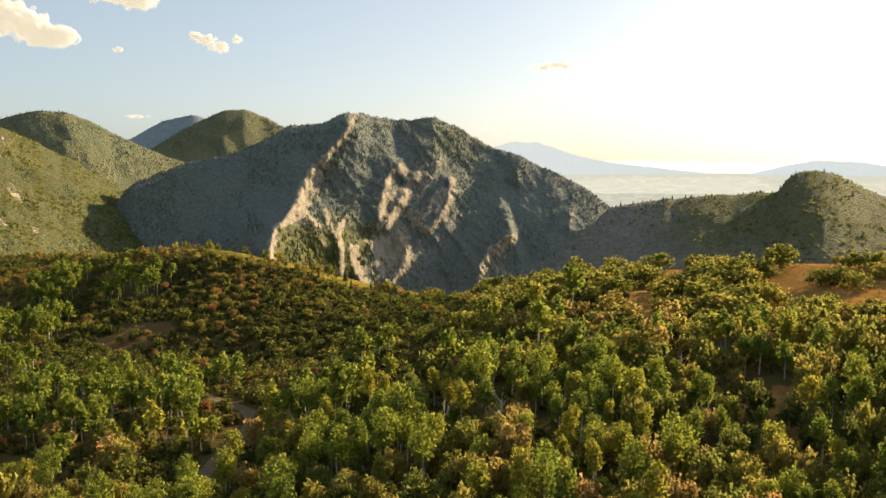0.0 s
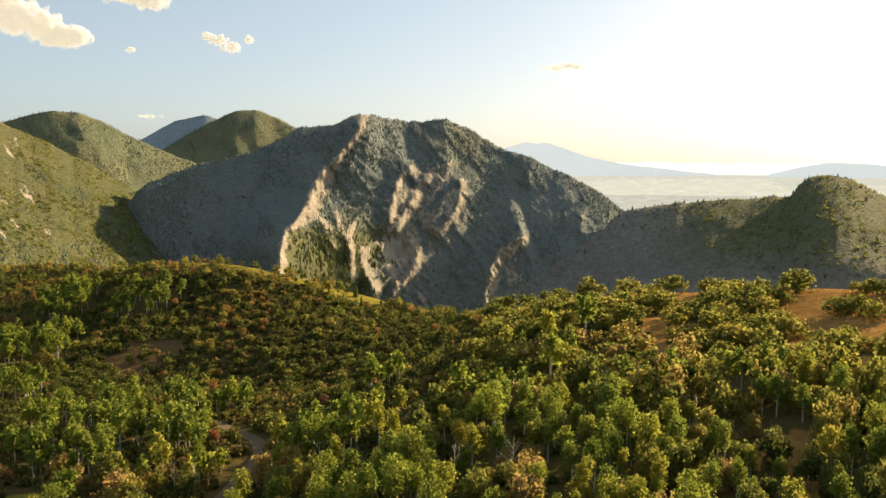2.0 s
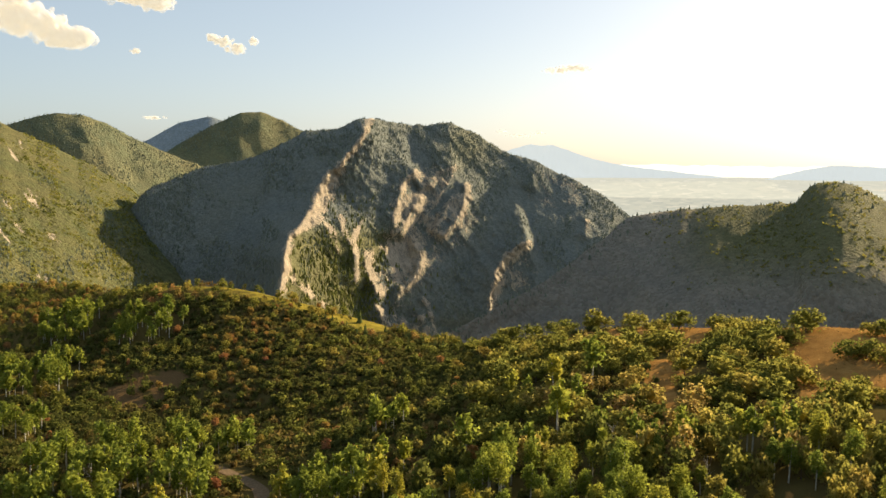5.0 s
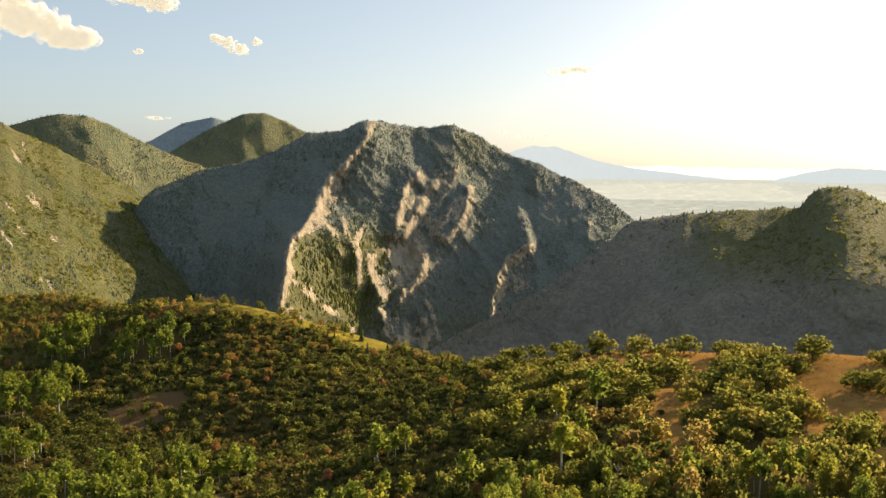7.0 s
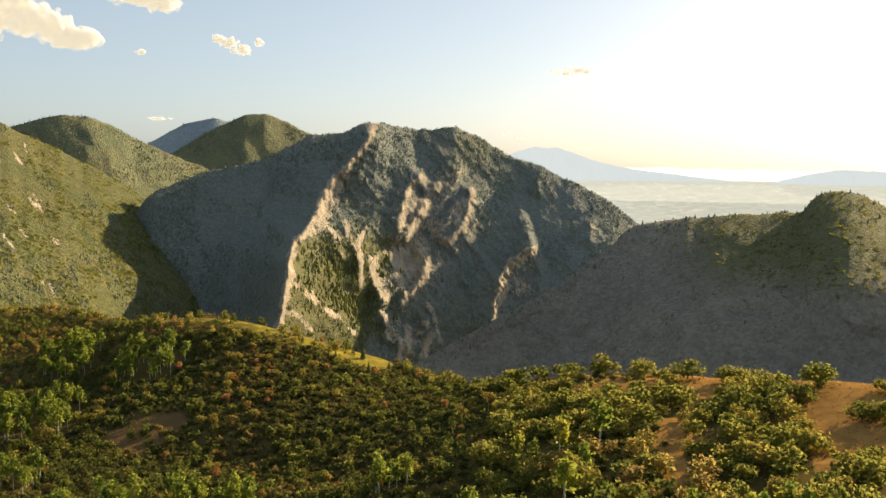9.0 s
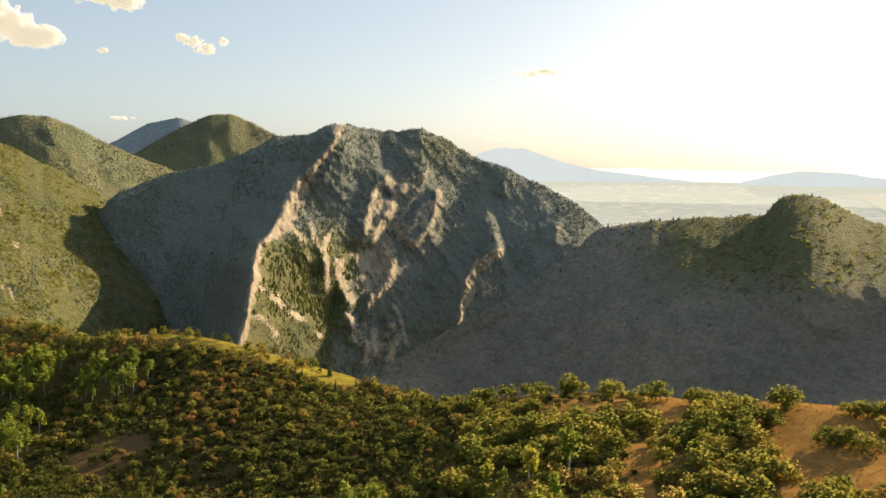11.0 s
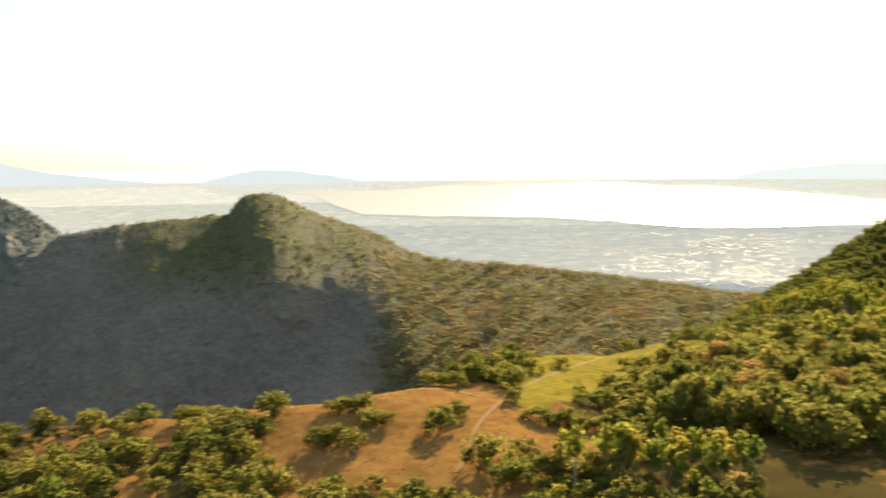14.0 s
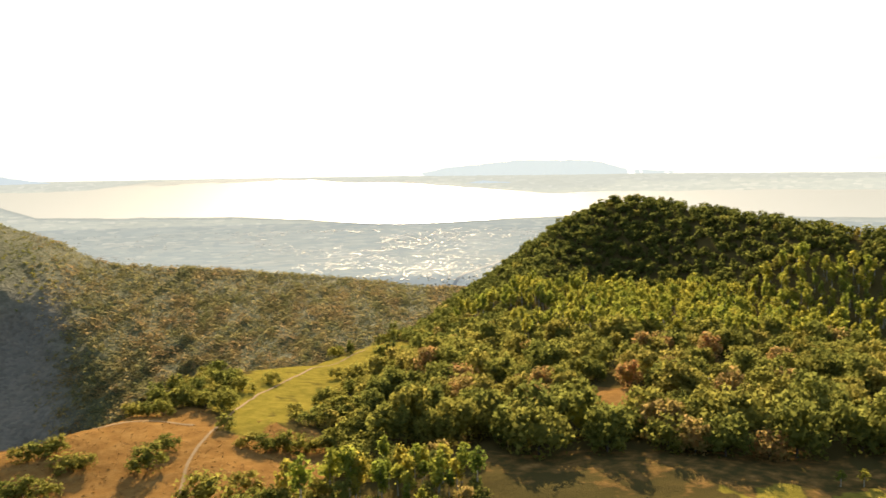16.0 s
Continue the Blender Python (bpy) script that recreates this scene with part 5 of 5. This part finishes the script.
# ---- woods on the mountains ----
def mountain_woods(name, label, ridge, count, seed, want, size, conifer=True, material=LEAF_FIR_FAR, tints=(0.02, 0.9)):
    r = np.random.RandomState(seed)
    a0, a1 = ridge.a[0] + 0.2, ridge.a[-1] - 0.2
    az, s = r.uniform(a0, a1, count * 4), r.uniform(0.12, 1.02, count * 4)
    x, y, z, rise = ridge.place(az, s)
    keep = np.where(r.uniform(size=az.size) < want(az, rise, s))[0][:count]
    x, y, z = x[keep], y[keep], z[keep]
    h = size * r.uniform(0.6, 1.3, len(keep))
    if conifer:
        k = 5
        ang = np.arange(k) * 2 * math.pi / k
        form = np.concatenate([np.stack([np.cos(ang) * 0.27, np.sin(ang) * 0.27, np.full(k, 0.02)], 1), [(0, 0, 1.0)]])
        faces = np.stack([np.arange(k), (np.arange(k) + 1) % k, np.full(k, k)], 1)
    else:                                        # a loose tuft of six leafy blades
        d = r.normal(size=(6, 3)) * [0.32, 0.32, 0.12] + [0, 0, 0.3]
        form = (d[:, None] + r.normal(size=(6, 3, 3)) * [0.36, 0.36, 0.3]).reshape(-1, 3)
        faces = np.arange(18).reshape(6, 3)
    turn = r.uniform(0, 6.3, len(keep))[:, None]
    c, sn = np.cos(turn), np.sin(turn)
    jit = form[None] * (1 + r.uniform(-0.28, 0.28, (len(keep), len(form), 1)))
    w = np.stack([(jit[..., 0] * c - jit[..., 1] * sn) * h[:, None] + x[:, None], (jit[..., 0] * sn + jit[..., 1] * c) * h[:, None] + y[:, None], jit[..., 2] * h[:, None] + z[:, None] - 0.8], -1)
    f = (faces[None] + (np.arange(len(keep)) * len(form))[:, None, None]).reshape(-1, 3)
    stands = smooth01(fbm(az[keep] * 1.1, rise[keep] * 60, 4, seed + 7), 0.3, 0.68)          # stands of one colour
    tint = np.repeat(tints[0] + (tints[1] - tints[0]) * np.clip(0.5 * stands + r.uniform(0, 0.5, len(keep)), 0, 1), len(form))
    me = mesh_np(name, w.reshape(-1, 3), f, material, False, {"tint": tint})
    tagged(new(name, me), label, "woods", kind="stuff")


def main_want(az, rise, s):
    k = main_rock(az, rise, s)
    n = fbm(az * 0.9, rise * 40, 4, 171)
    return np.clip(smooth01(n, 0.42, 0.6) + smooth01(s, 0.93, 0.98) * 0.7, 0, 1) * (1 - smooth01(k, 0.3, 0.6))


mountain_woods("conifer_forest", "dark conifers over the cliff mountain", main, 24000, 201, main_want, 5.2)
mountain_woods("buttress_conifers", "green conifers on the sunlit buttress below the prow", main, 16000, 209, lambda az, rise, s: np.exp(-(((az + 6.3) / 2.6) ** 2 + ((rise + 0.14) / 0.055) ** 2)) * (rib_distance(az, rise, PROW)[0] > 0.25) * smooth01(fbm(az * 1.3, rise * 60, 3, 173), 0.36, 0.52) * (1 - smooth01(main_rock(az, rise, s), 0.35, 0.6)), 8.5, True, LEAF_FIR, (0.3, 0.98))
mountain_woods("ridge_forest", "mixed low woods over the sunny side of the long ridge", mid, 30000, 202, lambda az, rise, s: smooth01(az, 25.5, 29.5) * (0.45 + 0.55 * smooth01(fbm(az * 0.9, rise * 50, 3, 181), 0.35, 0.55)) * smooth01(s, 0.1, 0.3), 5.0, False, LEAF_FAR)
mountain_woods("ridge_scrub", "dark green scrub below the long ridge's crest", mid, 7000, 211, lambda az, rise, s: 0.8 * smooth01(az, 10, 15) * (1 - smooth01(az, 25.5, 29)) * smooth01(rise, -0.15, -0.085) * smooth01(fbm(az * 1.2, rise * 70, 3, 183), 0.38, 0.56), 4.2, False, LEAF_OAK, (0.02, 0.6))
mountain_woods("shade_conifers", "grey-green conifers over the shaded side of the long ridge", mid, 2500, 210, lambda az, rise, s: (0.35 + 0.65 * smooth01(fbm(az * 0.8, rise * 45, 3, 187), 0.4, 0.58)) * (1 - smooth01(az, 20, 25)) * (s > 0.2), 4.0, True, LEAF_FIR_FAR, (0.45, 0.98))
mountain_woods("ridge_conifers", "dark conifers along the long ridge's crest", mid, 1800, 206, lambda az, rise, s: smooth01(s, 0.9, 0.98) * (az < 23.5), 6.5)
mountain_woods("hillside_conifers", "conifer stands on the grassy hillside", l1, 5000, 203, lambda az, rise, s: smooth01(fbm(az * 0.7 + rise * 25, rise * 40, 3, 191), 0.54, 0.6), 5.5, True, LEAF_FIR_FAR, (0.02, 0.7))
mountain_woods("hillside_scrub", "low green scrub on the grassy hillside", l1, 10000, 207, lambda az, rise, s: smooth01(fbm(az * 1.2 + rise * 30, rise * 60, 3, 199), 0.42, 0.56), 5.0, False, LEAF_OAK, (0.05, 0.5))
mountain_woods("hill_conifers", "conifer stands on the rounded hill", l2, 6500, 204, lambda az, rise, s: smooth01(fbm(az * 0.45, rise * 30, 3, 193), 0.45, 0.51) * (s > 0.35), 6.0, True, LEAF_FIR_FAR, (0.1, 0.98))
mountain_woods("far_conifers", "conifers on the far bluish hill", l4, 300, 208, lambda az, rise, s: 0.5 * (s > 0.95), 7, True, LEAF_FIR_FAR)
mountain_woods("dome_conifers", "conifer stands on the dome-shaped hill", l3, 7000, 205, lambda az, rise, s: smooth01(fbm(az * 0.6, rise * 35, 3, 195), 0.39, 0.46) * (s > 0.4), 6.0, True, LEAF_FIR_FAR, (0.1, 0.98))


# ---- a few single trees that stand apart ----
def bare_shape(r):
    h = r.uniform(6.0, 8.0)
    parts = [stem((0, 0, -0.5), (0.1, 0.1, h * 0.55), 0.12, 0.07), stem((0.1, 0.1, h * 0.54), (0.3, -0.1, h), 0.07, 0.015)]
    for i in range(16):
        z = h * r.uniform(0.35, 0.85)
        a = r.uniform(0, 6.3)
        reach = r.uniform(0.7, 1.7)
        tip = (math.cos(a) * reach, math.sin(a) * reach, z + r.uniform(0.6, 1.6))
        parts.append(stem((0.1, 0.1, z), tip, 0.045, 0.012, 4))
        parts.append(stem(tip, (tip[0] * 1.3 + r.normal(0, 0.2), tip[1] * 1.3, tip[2] + 0.5), 0.015, 0.006, 3))
    return join(parts)


BARK_BARE = bark_material("weathered_branches", (0.30, 0.27, 0.22), (0.52, 0.47, 0.38), 3.0)


def build_single_trees():
    rr = np.random.RandomState(91)
    first = None
    for a, d in ((0.1, 150), (-6.2, 168), (-17.5, 190), (-16.4, 186), (-20.5, 215), (3.8, 143), (9.5, 190), (15.2, 168), (-22.0, 235), (7.0, 160)):
        x, y = polar_xy(a, d)
        k = rr.uniform(0.85, 1.2)
        m = Matrix.Translation((x, y, float(ground_z(x, y)))) @ Matrix.Rotation(rr.uniform(0, 6), 4, "Z") @ Matrix.Diagonal((k, k, k, 1))
        if first is None:
            v, f = bare_shape(rr)
            first = tagged(new("bare_tree", mesh_np("bare_tree", v, f, BARK_BARE, True)), "leafless grey tree among the green woods", "tree", group="bare trees")
            first.matrix_basis = m
        else:
            copy_thing(first, Matrix.Identity(4)).matrix_basis = m
    (cv, cf), (tv, tf) = aspen_shape(rr, 420, 0.36, 1)
    crown, trunk = mesh_np("young_crown", cv, cf, LEAF_ASPEN), mesh_np("young_trunk", tv, tf, BARK_ASPEN, True)
    for a, d, k in ((67.3, 251, 0.52), (68.5, 253, 0.55)):
        x, y = polar_xy(a, d)
        tree = tagged(new("young_aspen"), "small young aspen standing alone on the meadow", "tree", group="young aspens")
        for n, me in (("crown", crown), ("trunk", trunk)):
            new(n, me).parent = tree
        tree.matrix_basis = Matrix.Translation((x, y, float(ground_z(x, y)))) @ Matrix.Diagonal((k * 1.3, k * 1.3, k, 1))


build_single_trees()

# ---- dirt road and trails ----
def dirt_material(name, a, b):
    m, nt, out = nodes_of(name)
    n = noise_fac(nt, 1.6, 5)
    surface(nt, out, ramp(nt, [(0.35, a), (0.65, b)], n), 0.95, bump(nt, n, 0.5, 0.1), 0.1)
    return m


ROAD_DIRT = dirt_material("packed_dirt", (0.12, 0.082, 0.045), (0.185, 0.13, 0.078))
TRAIL_DIRT = dirt_material("pale_trail_dirt", (0.25, 0.16, 0.075), (0.35, 0.235, 0.12))


def strip(name, line, width, material, label):
    p = np.array([polar_xy(*q) for q in line])
    seg = np.concatenate([[0], np.cumsum(np.hypot(*np.diff(p, axis=0).T))])
    t = np.arange(0, seg[-1], 1.5)
    c = np.stack([blur(np.interp(t, seg, p[:, i]), 6, 0) for i in (0, 1)], 1)
    d = np.gradient(c, axis=0)
    d /= np.linalg.norm(d, axis=1)[:, None]
    side = np.stack([d[:, 1], -d[:, 0]], 1)
    w = width * (0.5 + 0.22 * (fbm(t / 6, t * 0, 3, 7) - 0.5))
    rows = []
    for k in (-1, -0.5, 0, 0.5, 1):
        q = c + side * (w * k)[:, None]
        rows.append(np.stack([q[:, 0], q[:, 1], ground_z(q[:, 0], q[:, 1]) + 0.12], 1))
    v = np.stack(rows, 0).reshape(-1, 3)
    me = mesh_np(name, v, grid_faces(5, len(t)), material, True)
    tagged(new(name, me), label, "path", kind="structure")


strip("road", ROAD, 3.4, ROAD_DIRT, "narrow dirt road winding through the woods")
strip("path", TRAIL, 0.85, TRAIL_DIRT, "pale footpath along the grassy ridge")
strip("path_track", TRACK, 1.3, TRAIL_DIRT, "pale worn track across the straw meadow")

# ---- town in the valley ----
def build_town():
    r = np.random.RandomState(9)
    n = 6000
    az = r.uniform(26, 60, n)
    d = 2600 + 1150 * r.uniform(size=n) ** 1.1
    x, y = polar_xy(az, d)
    ok = fbm(x / 170, y / 170, 3, 221) > 0.36
    x, y, d = x[ok], y[ok], d[ok]
    n = len(x)
    z = valley_z(d)
    wx, wy, h = r.uniform(1.6, 4.2, n) * np.where(r.uniform(size=n) < 0.03, 4, 1), r.uniform(1.3, 3.4, n), r.uniform(0.25, 0.8, n)
    turn = np.radians(47 + r.choice([0, 90], n) + r.normal(0, 4, n))
    corner = np.array([(-1, -1), (1, -1), (1, 1), (-1, 1)])
    c, s = np.cos(turn)[:, None], np.sin(turn)[:, None]
    px, py = corner[:, 0] * wx[:, None], corner[:, 1] * wy[:, None]
    qx, qy = px * c - py * s + x[:, None], px * s + py * c + y[:, None]
    low = np.stack([qx, qy, np.repeat(z[:, None] - 4, 4, 1)], -1)
    high = np.stack([qx, qy, np.repeat((z + h)[:, None], 4, 1)], -1)
    v = np.concatenate([low, high], 1).reshape(-1, 3)
    f = np.array([(0, 1, 5, 4), (1, 2, 6, 5), (2, 3, 7, 6), (3, 0, 4, 7), (4, 5, 6, 7)])
    f = (f[None] + (np.arange(n) * 8)[:, None, None]).reshape(-1, 4)
    m, nt, out = nodes_of("town_roofs")
    geo = nt.nodes.new("ShaderNodeNewGeometry")
    surface(nt, out, ramp(nt, [(0.0, (0.06, 0.075, 0.07)), (0.5, (0.13, 0.14, 0.13)), (0.84, (0.22, 0.23, 0.22)), (0.92, (0.5, 0.48, 0.45)), (1.0, (0.7, 0.68, 0.64))], geo.outputs["Random Per Island"]), 0.6, None, 0.15)
    me = mesh_np("town", v, f, m, False)
    tagged(new("town_buildings", me), "far town of pale roofs on the valley floor", "town", kind="stuff")
    asphalt = dirt_material("pale_concrete_road", (0.42, 0.41, 0.38), (0.55, 0.53, 0.5))
    for a0, d0, a1, d1, w in ((28, 2950, 46, 3180, 3.0), (36, 3350, 58, 3080, 2.6), (50, 2650, 57, 3600, 5.0), (31, 3480, 47, 3560, 2.2), (44, 2700, 60, 2860, 2.4)):
        q = np.linspace(0, 1, 60)
        px, py = polar_xy(a0 + (a1 - a0) * q + 0.5 * np.sin(q * 5), d0 + (d1 - d0) * q + 25 * np.sin(q * 7))
        dx, dy = np.gradient(px), np.gradient(py)
        k = np.hypot(dx, dy)
        rows = [np.stack([px - dy / k * w * e, py + dx / k * w * e, valley_z(np.hypot(px, py - 15)) + 3.0 + 0 * px], 1) for e in (-1, 1)]
        me = mesh_np("road_highway", np.stack(rows, 0).reshape(-1, 3), grid_faces(2, 60), asphalt, True)
        tagged(new("road_highway", me), "pale highway crossing the far town", "road", kind="structure")


build_town()

# ---- clouds ----
def cloud_material():
    m, nt, out = nodes_of("cloud_vapour")
    p = surface(nt, out, (0.9, 0.87, 0.82), 1.0, None, 0.0)
    # a little added glow stands in for sunlight scattered in the cloud
    p.inputs["Emission Color"].default_value = (1.0, 0.92, 0.74, 1)
    p.inputs["Emission Strength"].default_value = 0.2
    p.inputs["Alpha"].default_value = 0.22          # thin puffs, dense only where many overlap
    return m


CLOUD = cloud_material()


def cloud(label, lobes, puffs, size, seed):
    """lobes: rows of azimuth, rise, half width and half height in degrees, on the far sky."""
    r = np.random.RandomState(seed)
    puffs = int(puffs * 0.9)
    q = np.array(lobes, float)
    pick = r.choice(len(q), puffs, p=q[:, 2] * q[:, 3] / (q[:, 2] * q[:, 3]).sum())
    d = r.normal(size=(puffs, 3))
    d /= np.linalg.norm(d, axis=1)[:, None]
    d *= r.uniform(0, 1, (puffs, 1)) ** 0.4
    az, el = q[pick, 0] + d[:, 0] * q[pick, 2], q[pick, 1] + d[:, 2] * q[pick, 3]
    dist = 4700 + d[:, 1] * q[pick, 3] * 60
    a = np.radians(az)
    c = np.stack([dist * np.sin(a), 15 + dist * np.cos(a), 45 + dist * np.tan(np.radians(el))], 1)
    k = size * 1.5 * r.uniform(0.35, 1.2, puffs) * (1.15 - 0.65 * np.linalg.norm(d, axis=1))
    bv, bf = BALLS[1]
    lump = bv[None] * (1 + r.uniform(-0.1, 0.1, (puffs, len(bv), 1)))
    v = (c[:, None] + lump * k[:, None, None]).reshape(-1, 3)
    f = (bf[None] + (np.arange(puffs) * len(bv))[:, None, None]).reshape(-1, 3)
    tagged(new("cloud", mesh_np("cloud", v, f, CLOUD, True)), label, "cloud", group="clouds over the hills", kind="stuff")


cloud("large white cumulus cloud in the evening sky", [(-25.2, 9.0, 1.6, 1.3), (-24, 7.6, 2.2, 0.8), (-22.4, 6.9, 1.6, 0.6), (-26.5, 7.2, 1.4, 0.8), (-21.2, 6.75, 0.8, 0.45)], 480, 30, 301)
cloud("broad white cloud high in the sky", [(-18.6, 9.3, 1.8, 0.6), (-17.2, 8.9, 1.2, 0.45), (-20.0, 9.7, 1.3, 0.6)], 240, 23, 302)
cloud("small ragged white cloud", [(-13.6, 6.9, 0.6, 0.26), (-12.9, 6.5, 0.7, 0.28), (-11.9, 6.95, 0.26, 0.22), (-14.2, 7.1, 0.4, 0.18)], 190, 11.5, 303)
cloud("thin flat pale cloud", [(5.6, 5.45, 0.9, 0.12), (6.6, 5.6, 1.0, 0.18), (7.4, 5.5, 0.5, 0.1)], 130, 9, 304)
cloud("tiny wisp of cloud", [(-18.4, 6.2, 0.3, 0.14)], 40, 7, 305)
cloud("low thin streak of cloud over the far range", [(3.6, 1.7, 1.0, 0.07), (4.6, 1.85, 0.5, 0.1), (2.6, 1.95, 0.4, 0.08)], 90, 6, 306)
cloud("low thin streak of cloud behind the hills", [(-17.4, 2.55, 0.8, 0.06)], 50, 6, 307)


# ---- hut and parked car at the edge of the aspens ----
def box(bm_list, lo, hi):
    (x0, y0, z0), (x1, y1, z1) = lo, hi
    v = np.array([(x0, y0, z0), (x1, y0, z0), (x1, y1, z0), (x0, y1, z0), (x0, y0, z1), (x1, y0, z1), (x1, y1, z1), (x0, y1, z1)], float)
    f = np.array([(0, 1, 5, 4), (1, 2, 6, 5), (2, 3, 7, 6), (3, 0, 4, 7), (4, 5, 6, 7), (3, 2, 1, 0)])
    bm_list.append((v, f))


def plain(name, colour, rough=0.6, metal=0.0):
    m, nt, out = nodes_of(name)
    n = noise_fac(nt, 1.5, 4)
    p = surface(nt, out, mix_rgb(nt, n, tuple(c * 0.82 for c in colour), colour), rough, None, 0.4)
    p.inputs["Metallic"].default_value = metal
    return m


WHITE_WALL, GREY_ROOF, DOOR_GREEN = plain("pale_wall_paint", (0.72, 0.70, 0.64)), plain("grey_roof", (0.25, 0.24, 0.23)), plain("dull_door_paint", (0.2, 0.19, 0.16))
CAR_PAINT, DARK_GLASS, TYRE = plain("silver_car_paint", (0.62, 0.62, 0.60), 0.3), plain("dark_car_glass", (0.03, 0.035, 0.04), 0.1), plain("tyre_rubber", (0.03, 0.03, 0.03), 0.85)


def part(name, pieces, material, parent, label=""):
    v, f = join(pieces)
    ob = new(name, mesh_np(name, v, f, material, False))
    ob.parent = parent
    if label:
        ob["label"] = label
    return ob


def build_hut():
    x, y = polar_xy(62.6, 366)
    hut = tagged(new("hut"), "small pale hut at the edge of the aspen woods", "hut")
    walls, roof, door = [], [], []
    box(walls, (-1.3, -1.3, -0.6), (1.3, 1.3, 2.7))
    roof.append((np.array([(-1.6, -1.6, 2.65), (1.6, -1.6, 2.65), (1.6, 1.6, 3.05), (-1.6, 1.6, 3.05), (-1.6, -1.6, 2.85), (1.6, -1.6, 2.85), (1.6, 1.6, 3.25), (-1.6, 1.6, 3.25)]),
                 np.array([(0, 1, 5, 4), (1, 2, 6, 5), (2, 3, 7, 6), (3, 0, 4, 7), (4, 5, 6, 7), (3, 2, 1, 0)])))
    box(door, (-0.45, -1.36, 0.0), (0.45, -1.28, 2.05))
    part("wall", walls, WHITE_WALL, hut)
    part("roof", roof, GREY_ROOF, hut)
    part("door", door, DOOR_GREEN, hut)
    hut.matrix_basis = Matrix.Translation((x, y, float(ground_z(x, y)) + 0.3)) @ Matrix.Rotation(radians(-55), 4, "Z")


def build_car():
    x, y = polar_xy(61.6, 361)
    car = tagged(new("car"), "silver car parked beside the pale hut", "car")
    body, cabin, glass = [], [], []
    box(body, (-2.2, -0.88, 0.32), (2.2, 0.88, 0.95))
    v = np.array([(-1.5, -0.8, 0.95), (1.3, -0.8, 0.95), (1.3, 0.8, 0.95), (-1.5, 0.8, 0.95), (-1.1, -0.68, 1.5), (0.7, -0.68, 1.5), (0.7, 0.68, 1.5), (-1.1, 0.68, 1.5)])
    f = np.array([(0, 1, 5, 4), (1, 2, 6, 5), (2, 3, 7, 6), (3, 0, 4, 7)])
    glass.append((v, f))
    box(cabin, (-1.1, -0.69, 1.47), (0.7, 0.69, 1.54))
    part("body", body, CAR_PAINT, car)
    part("roof", cabin, CAR_PAINT, car)
    part("window", glass, DARK_GLASS, car)
    for sx in (-1.35, 1.35):
        for sy in (-0.8, 0.8):
            v, f = stem((sx, sy - 0.11, 0.33), (sx, sy + 0.11, 0.33), 0.33, 0.33, 14)
            cap = np.array([[i, (i + 1) % 14, 0] for i in range(1, 13)] + [[14 + (i + 1) % 14, 14 + i, 14] for i in range(1, 13)])
            ob = new("wheel", mesh_np("wheel", v, np.concatenate([f, cap]), TYRE, False))
            ob.parent = car
    car.matrix_basis = Matrix.Translation((x, y, float(ground_z(x, y)) + 0.02)) @ Matrix.Rotation(radians(-50), 4, "Z")


build_hut()
build_car()
